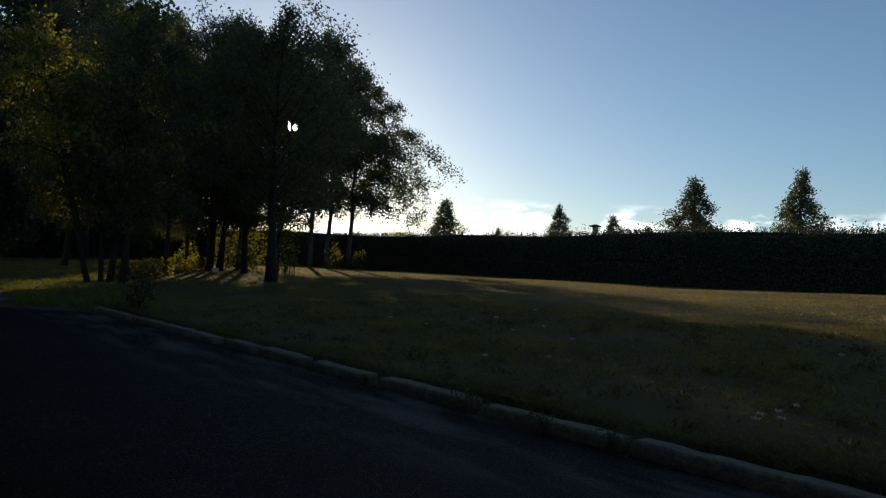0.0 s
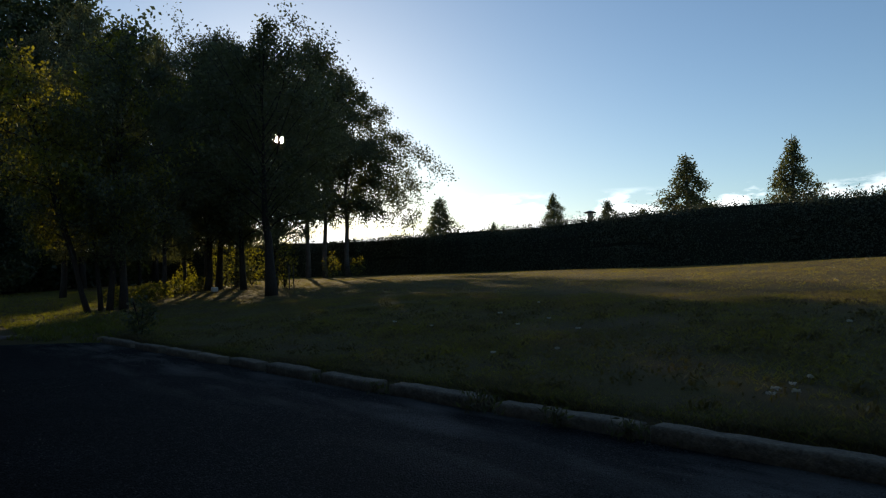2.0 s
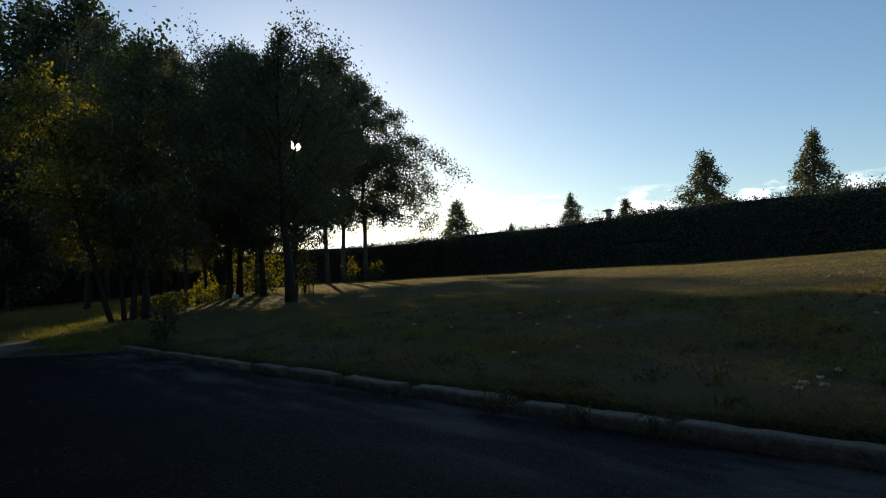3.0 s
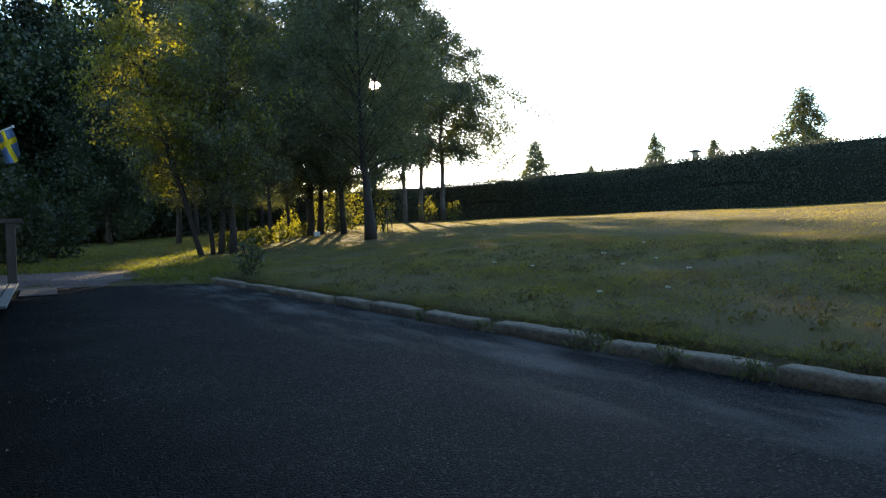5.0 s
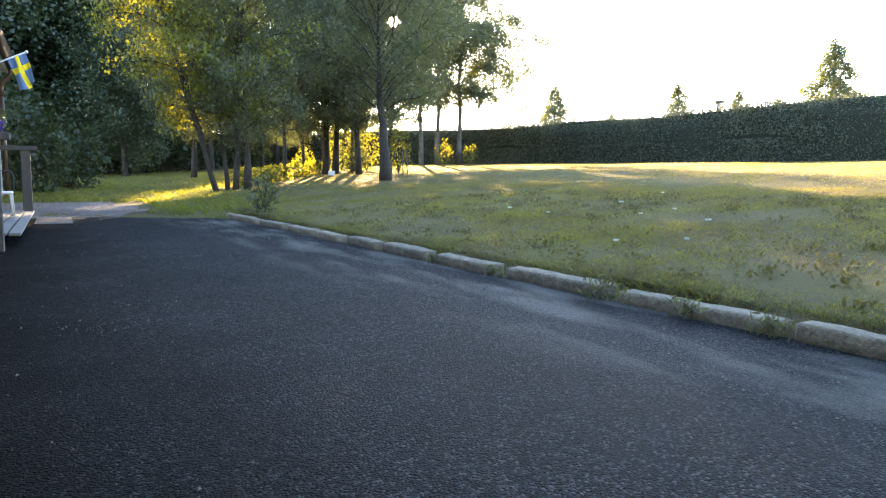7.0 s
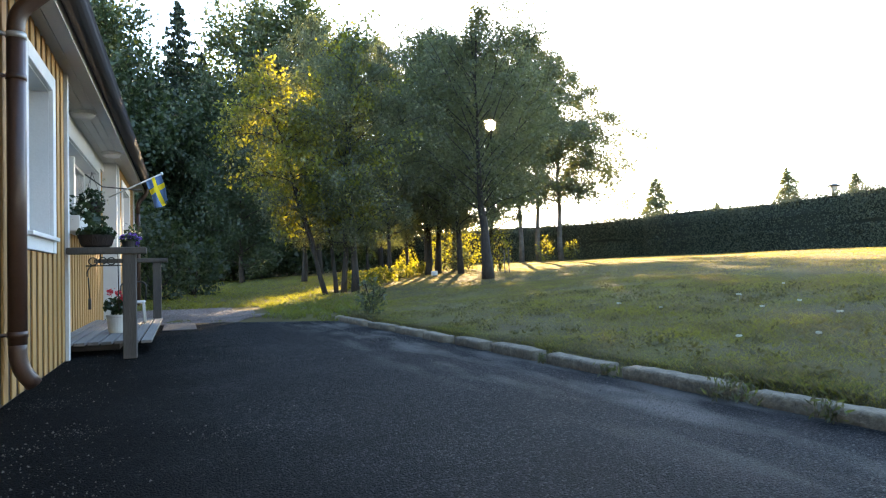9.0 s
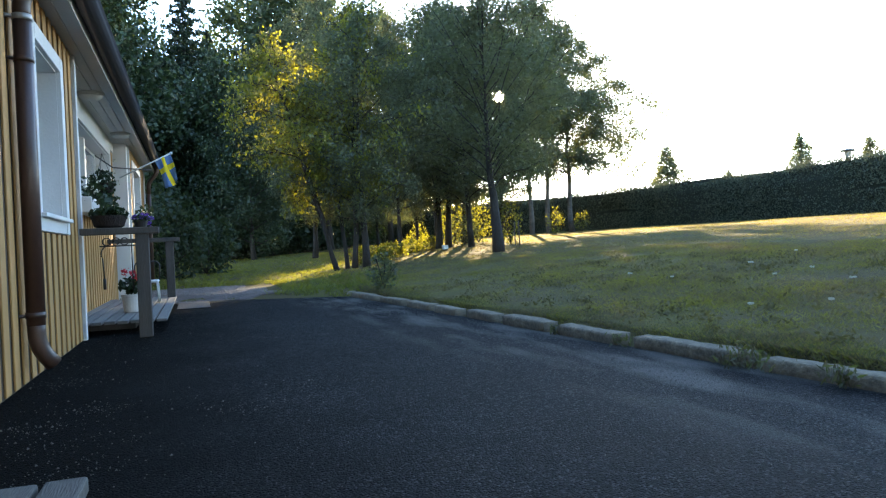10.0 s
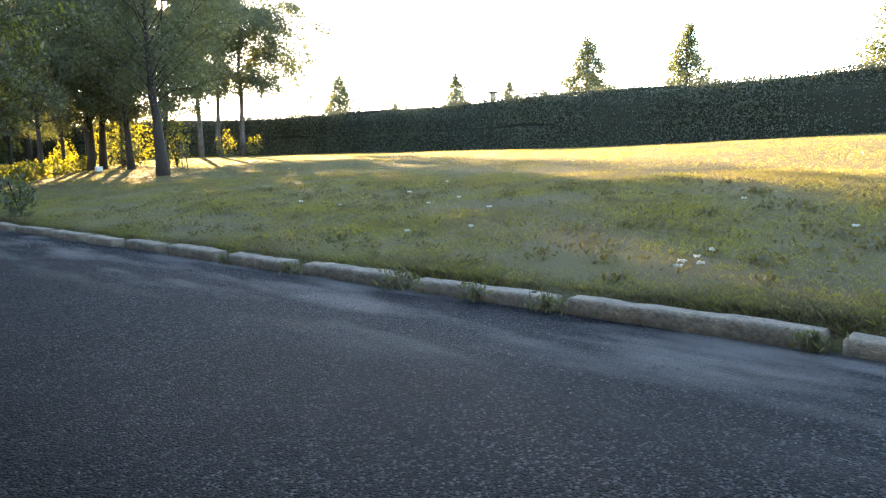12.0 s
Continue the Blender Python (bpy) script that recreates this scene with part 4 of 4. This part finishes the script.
def window_box(y0, y1, x, z, label):
    ob = thing("window_box", label, "window box", (x, (y0 + y1) / 2, z))
    h = (y1 - y0) / 2
    part("trough", box_bm(0.0, 0.16, -h, h, -0.17, 0, 0.008), M_WHITE, ob)
    c = np.stack([rp.uniform(-0.03, 0.26, 420), rp.uniform(-h, h, 420), np.abs(rp.normal(size=420)) * 0.13 - 0.06], -1)
    v, f = cards(c, 0.075, rp, wide=0.75)
    hang("leaves", quick("leaves", v, f), M_POTLEAF, ob)
    heads = [(rp.uniform(0.05, 0.24), rp.uniform(-h, h), rp.uniform(0.05, 0.18)) for _ in range(9)]
    flower_heads(ob, "blossoms", M_CREAM, heads, 0.02, 10, 0.022, rp)
    return ob


window_box(8.3, 10.2, RECESS_X + 0.04, 1.42, "white window box with trailing dark green plants")
window_box(13.5, 14.6, HOUSE_X + 0.04, 1.42, "small white window box with green plants")

basket = thing("hanging_basket", "brown coir flower basket with dark foliage on the rail", "flower basket", (-0.74, 7.12, 1.022))
part("bowl", lathe([(0.10, 0.0), (0.13, 0.02), (0.150, 0.09), (0.155, 0.115), (0.13, 0.115), (0.12, 0.09)], 22), M_COIR, basket)
foliage_part(basket, "leaves", M_POTLEAF, (0, 0, 0.13), (0.17, 0.15, 0.075), 480, 0.045, rp, stems=10)
basket = thing("hanging_basket", "hanging pot with pale trailing flowers by the porch window", "flower basket", (-0.98, 9.0, 1.50))
part("bowl", lathe([(0.05, 0.0), (0.10, 0.03), (0.13, 0.12), (0.10, 0.12)], 18), M_COIR, basket)
foliage_part(basket, "leaves", M_POTLEAF, (0, 0, 0.12), (0.15, 0.18, 0.17), 420, 0.05, rp, stems=12)
flower_heads(basket, "blossoms", M_CREAM, [tuple(rp.normal(size=3) * np.array([0.11, 0.13, 0.11]) + np.array([0, 0, 0.16])) for _ in range(12)], 0.02, 8, 0.025, rp)
tb = Tubes()
for a in (0.3, 2.4, 4.5):
    tb.add(np.array([(0.12 * math.cos(a), 0.12 * math.sin(a), 0.12), (0, 0, 0.48)]), 0.003, 4)
hang("wire", tb.mesh("wire"), M_IRON, basket)
viola = thing("flower_pot", "small dark pot of violet flowers on the rail end", "flower pot", (-0.47, 7.12, 1.022))
part("pot", lathe([(0.05, 0), (0.065, 0.07), (0.07, 0.075), (0.055, 0.075)], 16), M_IRON, viola)
foliage_part(viola, "leaves", M_POTLEAF, (0, 0, 0.08), (0.09, 0.09, 0.04), 90, 0.035, rp)
flower_heads(viola, "blossoms", M_VIOLET, [(0.03, -0.03, 0.11), (-0.05, 0.0, 0.10), (0.0, 0.05, 0.11), (0.07, 0.02, 0.09)], 0.03, 26, 0.03, rp, "violet petals")


def blossom_pot(x, y, z, mat, label):
    ob = thing("flower_pot", label, "flower pot", (x, y, z))
    part("pot", lathe([(0.07, 0), (0.10, 0.12), (0.105, 0.125), (0.09, 0.125)], 16), M_IRON, ob)
    foliage_part(ob, "leaves", M_POTLEAF, (0, 0, 0.17), (0.13, 0.13, 0.07), 140, 0.05, rp, stems=6)
    flower_heads(ob, "blossoms", mat, [tuple(rp.normal(size=3) * np.array([0.08, 0.08, 0.02]) + np.array([0, 0, 0.22])) for _ in range(5)], 0.03, 24, 0.03, rp)


blossom_pot(-0.72, 11.2, 1.022, M_VIOLET, "dark pot of violet flowers on the far rail")

# iron bracket with scrolls under the rail, chains and a lantern weight
iron = thing("iron_bracket", "black wrought-iron scroll bracket under the porch rail", "bracket")


def iron_arc(cx, cz, r, a0, a1, y=7.03, n=14):
    a = np.linspace(a0, a1, n)
    return np.stack([cx + r * np.cos(a), np.full(n, y), cz + r * np.sin(a)], -1)


for k, (cx, cz, r, a0, a1) in enumerate(((-0.76, 0.895, 0.035, 0, 6.2), (-0.68, 0.90, 0.030, -1.5, 4.0), (-0.61, 0.895, 0.033, 0.5, 6.0), (-0.72, 0.78, 0.09, 1.6, 3.4))):
    tb = Tubes()
    tb.add(iron_arc(cx, cz, r, a0, a1), 0.006, 6)
    hang("scroll", tb.mesh("scroll"), M_IRON, iron)
for p0, p1, r in (((-0.82, 7.03, 0.855), (-0.52, 7.03, 0.855), 0.007), ((-0.80, 7.03, 0.75), (-0.79, 7.03, 0.56), 0.006), ((-0.555, 7.03, 0.96), (-0.55, 7.03, 0.44), 0.006), ((-0.79, 7.03, 0.56), (-0.79, 7.03, 0.46), 0.014), ((-0.70, 7.03, 0.96), (-0.70, 7.03, 0.855), 0.006)):
    tb = Tubes()
    tb.add(np.array([p0, p1]), r, 6)
    hang("rod", tb.mesh("rod"), M_IRON, iron)

# garden chair behind the deck
chair = thing("garden_chair", "dark metal garden chair with a pale seat on the deck", "chair", (-0.62, 10.02, DECK + 0.003))
part("seat", box_bm(-0.15, 0.15, -0.17, 0.17, 0.27, 0.30, 0.01), M_WHITE, chair, "pale slatted seat")
tb = Tubes()
tb.add(bend([(-0.15, 0.16, 0.29), (-0.16, 0.20, 0.55), (0.16, 0.20, 0.55), (0.15, 0.16, 0.29)]), 0.010, 6)
hang("backrest", tb.mesh("backrest"), M_IRON, chair)
for sx in (-1, 1):
    for sy in (-1, 1):
        tb = Tubes()
        tb.add(np.array([(0.13 * sx, 0.15 * sy, 0.275), (0.15 * sx, 0.17 * sy, 0.0)]), 0.012, 6)
        hang("leg", tb.mesh("leg"), M_TERRA, chair)

# flag on its short staff, and the thin rod beside it
M_BLUE = material("blue_cloth", (0.10, 0.19, 0.36), 0.9, scale=8, fine=200, bump=0.15, vary=0.12)
M_GOLD = material("yellow_cloth", (0.85, 0.62, 0.02), 0.9, scale=8, fine=200, bump=0.15, vary=0.08)
flag = thing("flag", "small blue flag with a yellow cross on a white staff", "flag")
s0, s1 = Vector((-0.98, 11.0, 1.90)), Vector((-0.27, 11.0, 2.26))
tb = Tubes()
tb.add(np.array([tuple(s0), tuple(s1)]), 0.011, 8)
hang("staff", tb.mesh("staff"), M_WHITE, flag)
bm = bmesh.new()
bmesh.ops.create_uvsphere(bm, u_segments=10, v_segments=8, radius=0.022)
bmesh.ops.translate(bm, verts=bm.verts, vec=s1)
part("finial", bm, M_WHITE, flag, smooth=True)
top0, top1 = Vector((-0.50, 11.0, 2.145)), Vector((-0.285, 11.0, 2.252))
drop = Vector((0.13, 0.0, -0.40))


def cloth_at(u, v):
    p = top0.lerp(top1, u) + drop * v * (1 + 0.04 * math.sin(u * 5))
    p.x += 0.02 * math.sin(u * 7 + v * 4) * v - 0.03 * v * (u - 0.5)
    p.y += 0.035 * math.sin(u * 9 + v * 2.5) * (0.3 + v)
    return p


def cloth(u0, u1, v0, v1, name, mat):
    nu, nv = 8, 8
    bm = bmesh.new()
    g_ = [[bm.verts.new(cloth_at(u0 + (u1 - u0) * i / nu, v0 + (v1 - v0) * j / nv)) for j in range(nv + 1)] for i in range(nu + 1)]
    for i in range(nu):
        for j in range(nv):
            bm.faces.new((g_[i][j], g_[i + 1][j], g_[i + 1][j + 1], g_[i][j + 1]))
    o = part(name, bm, mat, flag, smooth=True)
    o.modifiers.new("thickness", "SOLIDIFY").thickness = 0.002


# staff side of the cloth is its upper edge, so the long arm of the cross hangs down
for u0, u1, v0, v1, n_, m_ in ((0, .4, 0, .32, "field", M_BLUE), (.6, 1, 0, .32, "field", M_BLUE), (0, .4, .5, 1, "field", M_BLUE), (.6, 1, .5, 1, "field", M_BLUE), (.4, .6, 0, 1, "cross", M_GOLD), (0, .4, .32, .5, "cross", M_GOLD), (.6, 1, .32, .5, "cross", M_GOLD)):
    cloth(u0, u1, v0, v1, n_, m_)
rod = thing("wall_rod", "thin dark metal rod reaching out from the porch window", "rod")
tb = Tubes()
tb.add(np.array([(-1.21, 10.4, 2.14), (-1.06, 11.0, 2.05), (-0.54, 11.0, 2.01)]), 0.010, 6)
hang("rod", tb.mesh("rod"), M_IRON, rod)

# flat round lamps under the soffit
for y, x in ((8.7, -1.03), (11.45, -0.98)):
    lampo = thing("soffit_lamp", "flat round frosted lamp under the eaves, unlit", "lamp", (x, y, SOFFIT), "soffit lamps")
    part("base", lathe([(0.14, -0.025), (0.145, -0.005), (0.145, 0.0)], 24), M_SOFFIT, lampo)
    part("shade", lathe([(0.02, -0.085), (0.09, -0.075), (0.125, -0.045), (0.13, -0.026)], 24), M_SOFFIT, lampo, "frosted pale shade", True)

# second downpipe at the house end
pipe2 = thing("downpipe", "brown downpipe at the far corner of the house", "downpipe")
tb = Tubes()
tb.add(bend([(-0.70, 16.2, 2.66), (-0.70, 16.2, 2.54), (-0.88, 16.2, 2.34), (-0.88, 16.2, 2.1)]), 0.045, 10)
hang("elbow", tb.mesh("elbow"), M_BROWN, pipe2)
tb = Tubes()
tb.add(np.array([(-0.88, 16.2, 2.12), (-0.88, 16.2, 0.08)]), 0.043, 10)
hang("pipe", tb.mesh("pipe"), M_BROWN, pipe2)

# bench beside the camera: worn planks on two trestles
M_BENCH = material("worn_bench_plank", (0.060, 0.057, 0.050), 0.85, scale=3, fine=40, bump=0.6, vary=0.6, per_object=0.3, stretch=(8, 0.7, 1))
bench = thing("bench", "low bench of worn grey planks on the asphalt", "bench", (0, 0, 0))
for i in range(4):
    x1 = -0.225 - i * 0.088
    b_ = box_bm(x1 - 0.078, x1, 0.35 + random.uniform(-0.008, 0.008), 1.565 - 0.006 * i, 0.265, 0.30, 0.006, seg=2)
    part("plank", b_, M_BENCH, bench)
for y in (0.5, 1.42):
    part("trestle", box_bm(-0.56, -0.24, y - 0.03, y + 0.03, 0.225, 0.264, 0.004), M_BENCH, bench)
    for x in (-0.53, -0.27):
        part("leg", box_bm(x - 0.03, x + 0.03, y - 0.028, y + 0.028, 0.0, 0.224, 0.004), M_BENCH, bench)

# flat mat by the deck
M_MAT = material("grey_mat", (0.026, 0.029, 0.033), 0.9, scale=6, fine=80, bump=0.5, vary=0.3)
part_m = part("mat", box_bm(-0.27, 0.17, 10.1, 11.35, 0.003, 0.018, 0.004), M_MAT)
tagged(part_m, "flat grey doormat on the asphalt beside the deck", "mat")

# trodden gravel path beyond the asphalt
path = thing("garden_path", "trodden path of pinkish-grey gravel beyond the asphalt", "path", kind="structure")
M_BED = material("gravel_bed", (0.135, 0.108, 0.096), 0.95, scale=4, fine=90, bump=1.0, vary=0.5, stretch=(0.6, 2.2, 1))
M_PEBBLE = material("pinkish_pebble", (0.17, 0.14, 0.125), 0.9, vary=0.4, per_piece=0.9, bump=0.0)


def path_edges(y):
    """The path's ragged sides at y."""
    return -0.98, 1.30 - 0.25 * (y - 11.6) + 0.09 * np.sin(y * 5.1) + 0.05 * np.sin(y * 13.0)


pu, py_ = np.meshgrid(np.linspace(0, 1, 26), np.linspace(11.50, 13.9, 30))
pl, pr = path_edges(py_)
pxs = pl + (pr - pl) * pu
pys = py_ + 0.06 * np.sin(pxs * 6) + 0.04 * np.sin(pxs * 15)
pz = np.maximum(ground_height(pxs, pys), 0.0) + 0.006 + 0.006 * np.sin(pxs * 7 + 2 * np.sin(pys * 3)) * np.sin(pys * 6)
bi = np.arange(pxs.size).reshape(pxs.shape)
bed = hang("bed", quick("bed", np.stack([pxs, pys, pz], -1), np.stack([bi[:-1, :-1], bi[:-1, 1:], bi[1:, 1:], bi[1:, :-1]], -1).reshape(-1, 4), True), M_BED, path, "pinkish packed gravel")
bed.modifiers.new("thickness", "SOLIDIFY").thickness = 0.05
n = 5000
sy = rp.uniform(11.5, 13.9, n)
sl, sr = path_edges(sy)
sx = sl + (sr - sl) * rp.random(n)
sz_ = np.maximum(ground_height(sx, sy), 0.0) + 0.010
k_ = rp.uniform(0.005, 0.014, n)[:, None]
cone = np.array([(1, 0, 0), (-0.5, 0.87, 0), (-0.5, -0.87, 0), (0.1, 0, 0.8)])
tw = rp.uniform(0, 6.28, n)[:, None]
v = np.stack([sx[:, None] + k_ * (cone[:, 0] * np.cos(tw) - cone[:, 1] * np.sin(tw)), sy[:, None] + k_ * (cone[:, 0] * np.sin(tw) + cone[:, 1] * np.cos(tw)), sz_[:, None] + k_ * cone[:, 2]], -1).reshape(-1, 3)
b4 = 4 * np.arange(n)[:, None]
pebbles = hang("pebbles", quick("pebbles", v, np.concatenate([b4 + np.array([[0, 1, 3]]), b4 + np.array([[1, 2, 3]]), b4 + np.array([[2, 0, 3]])])), M_PEBBLE, path, "loose small stones")
tagged(pebbles, kind="stuff")

# ---------------------------------------------------------------- shrubs, weeds and flowers
def shrub(name, label, x, y, spread, count, size, mat, stems=8, z=0.0):
    ob = thing(name, label, "shrub", (x, y, float(ground_height(x, y)) + z))
    c = rp.normal(size=(count, 3))
    c /= np.linalg.norm(c, axis=1)[:, None]
    c *= rp.uniform(0.4, 1.0, (count, 1)) ** 0.5 * (1 + 0.25 * np.sin(c[:, :1] * 5 + c[:, 1:2] * 4))
    c = c * np.array([spread[0], spread[0], spread[1]]) + np.array([0, 0, spread[1] * 0.95])
    c[:, 2] = np.maximum(c[:, 2], 0.03)
    tb = Tubes()
    for k in range(stems):
        tb.add(np.stack([np.zeros(3), c[k] * np.array([.4, .4, .55]), c[k]]), [0.02 * spread[1], 0.014 * spread[1], 0.006], 5, closed=False)
    hang("stem", tb.mesh("stem"), M_BARK, ob)
    v, f = cards(c, size, rp, wide=0.7)
    hang("leaves", quick("leaves", v, f), mat, ob)
    return ob


shrub("shrub", "small dark-leaved sapling bush behind the kerb", *polar(14.6, 10.3), (0.20, 0.27), 420, 0.06, M_BIRCH)
for az, r, w, h, cnt, mt in ((12.9, 18.6, 0.35, 0.26, 500, M_BUSHLEAF), (14.3, 19.4, 0.5, 0.22, 700, M_BUSHLEAF), (15.4, 20.2, 0.45, 0.25, 700, M_BUSHLEAF), (16.9, 22.5, 0.55, 0.24, 700, M_BUSHLEAF), (18.3, 24.4, 0.5, 0.25, 600, M_BUSHLEAF),
                             (17.6, 26.0, 0.35, 0.5, 500, M_BUSHLEAF), (21.4, 25.5, 0.8, 0.6, 800, M_BIRCH), (22.6, 26.5, 0.7, 0.8, 700, M_BUSHLEAF), (25.2, 22.5, 0.4, 0.75, 500, M_BUSHLEAF), (20.6, 28.0, 0.7, 1.1, 700, M_BUSHLEAF), (28.9, 33.2, 0.45, 0.6, 350, M_BUSHLEAF), (31.0, 33.5, 0.35, 0.5, 260, M_BUSHLEAF)):
    shrub("undergrowth_shrub", "low sunlit yellow-green undergrowth beneath the grove", *polar(az, r), (w, h), cnt, 0.085, mt)
for x, y, w, h, cnt in ((-0.6, 18.0, 0.9, 1.0, 2600), (-1.6, 19.5, 1.4, 1.6, 3600), (0.3, 20.5, 0.9, 0.8, 2200), (-3.5, 24, 2.0, 2.2, 4200)):
    shrub("garden_shrub", "dense dark green shrub at the corner of the house", x, y, (w, h), cnt, 0.12, M_FOREST, 12)
for az, r, w, h in ((-4, 38, 2.2, 1.0), (-0.5, 39, 2.0, 0.9), (3, 38.5, 2.2, 1.0), (6, 39, 2.0, 0.9), (9, 40, 2.2, 0.8), (12, 42, 2.0, 0.9)):
    shrub("woodland_shrub", "low dark brush along the edge of the wood", *polar(az, r), (w, h), 1500, 0.22, M_FOREST, 10)

# weeds at the kerb
for y, w in ((2.95, 0.16), (1.95, 0.10), (2.4, 0.10), (4.0, 0.07), (4.8, 0.06), (0.75, 0.08)):
    x = kerb_x(y) - 0.03
    ob = thing("weed_tuft", "tuft of green weeds growing from the kerb joint", "weed", (x, y, 0.0), "weeds at the kerb", "stuff")
    n = int(900 * w)
    a, rr = rp.uniform(0, 6.28, n), np.abs(rp.normal(size=n)) * w * 0.6
    v, f = cards(np.stack([rr * np.cos(a) * 0.6, rr * np.sin(a) * 1.3, rp.uniform(0.01, 0.55 * w + 0.04, n)], -1), 0.05, rp, along=(0, 0, 0.8), wide=0.25)
    hang("blades", quick("blades", v, f), M_WEED, ob)


# leafy weeds scattered through the worn turf
n = 420
wy = rp.uniform(-2.5, 9.5, n)
wx = kerb_x(wy) + 0.35 + 4.4 * rp.random(n) ** 1.2
cl, cs_ = [], []
for x, y in zip(wx, wy):
    k = int(rp.integers(10, 34))
    s_ = rp.uniform(0.03, 0.085)
    q = rp.normal(size=(k, 3)) * np.array([s_, s_, 0]) + np.array([x, y, 0])
    q[:, 2] = ground_height(q[:, 0], q[:, 1]) + rp.uniform(0.005, 0.02 + 0.6 * s_, k)
    cl.append(q)
v, f = cards(np.concatenate(cl), 0.042, rp, along=(0, 0, 0.5), wide=0.45)
tagged(hang("lawn_weeds", quick("lawn_weeds", v, f), M_TUFT), "low leafy weeds among thin dry grass", "weeds", kind="stuff")


# flat white yarrow heads on the lawn
def yarrow(spots, label):
    ob = thing("yarrow_flowers", label, "flowers", kind="stuff")
    tb, c = Tubes(), []
    for x, y, h in spots:
        z = float(ground_height(x, y))
        tb.add(np.array([(x, y, z), (x + 0.01, y, z + h)]), 0.003, 4)
        k = 46
        a, r = rp.uniform(0, 6.28, k), rp.uniform(0.016, 0.030) * np.sqrt(rp.random(k))
        c.append(np.stack([x + r * np.cos(a), y + r * np.sin(a), z + h + rp.normal(size=k) * 0.003], -1))
    hang("stalks", tb.mesh("stalks"), M_GRASS, ob)
    v, f = cards(np.concatenate(c), 0.014, rp, wide=0.9)
    hang("heads", quick("heads", v, f), M_CREAM, ob, "flat white flower heads")


spots = [(3.76 + rp.normal() * 0.09, 1.62 + rp.normal() * 0.05, 0.05) for _ in range(5)]
spots += [(3.4 + abs(rp.normal()) * 1.5, rp.uniform(1.0, 8.0), rp.uniform(0.06, 0.12)) for _ in range(11)]
yarrow(spots, "scattered white yarrow flowers in the thin lawn")

# small white box on a peg, and two stakes
cratex, cratey = polar(19.8, 21.8)
crate = thing("utility_box", "small white box standing in the grass under the trees", "box", (cratex, cratey, float(ground_height(cratex, cratey))))
part("case", box_bm(-0.085, 0.085, -0.07, 0.07, 0.02, 0.16, 0.01), M_WHITE, crate)
part("foot", box_bm(-0.05, 0.05, -0.05, 0.05, -0.05, 0.02), M_POST, crate)
for az in (25.6, 25.95):
    x, y = polar(az, 20.5)
    st_ = thing("stake", "thin grey stake standing in the sunlit grass", "stake", (x, y, float(ground_height(x, y)) - 0.05), "stakes")
    tb = Tubes()
    tb.add(np.array([(0, 0, 0), (-0.02, 0, 0.75)]), 0.016, 6)
    hang("pole", tb.mesh("pole"), M_POST, st_)

# street lamp beyond the hedge
lx, ly = polar(50.06, 48)
sl = thing("street_lamp", "post-top street lamp with a wide flat cap beyond the hedge", "street lamp", (lx, ly, 0.6))
tb = Tubes()
tb.add(np.array([(0, 0, -0.2), (0, 0, 3.9)]), [0.07, 0.045], 8)
hang("pole", tb.mesh("pole"), M_POST, sl)
part("globe", lathe([(0.06, 3.9), (0.14, 4.1), (0.22, 4.6)], 14), M_ZINC, sl)
part("cap", lathe([(0.40, 4.6), (0.42, 4.66), (0.1, 4.76)], 18), M_IRON, sl)

# loose grit on the asphalt
n = 11000
gxs, gys = rng.uniform(-0.95, 2.8, n), rng.uniform(-1.0, 9.8, n)
edge = rng.random(n) < 0.85
gxs = np.where(edge, np.where(rng.random(n) < 0.93, kerb_x(gys) - 0.35 - 0.28 * np.sin(gys * 0.8) - rng.normal(size=n) * 0.22, -0.95 + np.abs(rng.normal(size=n)) * 0.5), gxs)
# fleck clusters of washed-out stones near the wall
heaps = [(-0.50, 3.78, 0.11), (0.22, 3.45, 0.13), (-0.58, 3.1, 0.16), (-0.70, 3.5, 0.12), (0.5, 3.9, 0.18), (-0.45, 2.7, 0.14), (-0.75, 4.7, 0.14), (0.7, 6.2, 0.2)]
heap = rng.random(n) < 0.07
which = rng.integers(0, len(heaps), n)
gxs = np.where(heap, np.array(heaps)[which, 0] + rng.normal(size=n) * np.array(heaps)[which, 2], gxs)
gys = np.where(heap, np.array(heaps)[which, 1] + rng.normal(size=n) * np.array(heaps)[which, 2] * 0.8, gys)
ok = (gxs < kerb_x(gys) - 0.02) & (gxs > -0.97)
gxs, gys = gxs[ok], gys[ok]
n = len(gxs)
sz = rng.uniform(0.0012, 0.0045, n) * (1 + 1.0 * (rng.random(n) < 0.10))
corner = np.array([(1, 0, 0.1), (-0.5, 0.87, 0), (-0.5, -0.87, 0.1), (0.1, 0, 1.1)])
tw = rng.uniform(0, 6.28, n)
cc = corner[None] * sz[:, None, None]
rx = cc[:, :, 0] * np.cos(tw)[:, None] - cc[:, :, 1] * np.sin(tw)[:, None]
ry = cc[:, :, 0] * np.sin(tw)[:, None] + cc[:, :, 1] * np.cos(tw)[:, None]
v = np.stack([gxs[:, None] + rx, gys[:, None] + ry, cc[:, :, 2] + 0.001], -1).reshape(-1, 3)
b4 = 4 * np.arange(n)[:, None]
f = np.concatenate([b4 + np.array([[0, 1, 3]]), b4 + np.array([[1, 2, 3]]), b4 + np.array([[2, 0, 3]])])
M_GRIT = material("pale_grit", (0.095, 0.092, 0.084), 0.9, vary=0.4, per_piece=0.8, bump=0.0)
tagged(hang("loose_grit", quick("loose_grit", v, f), M_GRIT), "loose pale grit scattered over the asphalt", "gravel", kind="stuff")
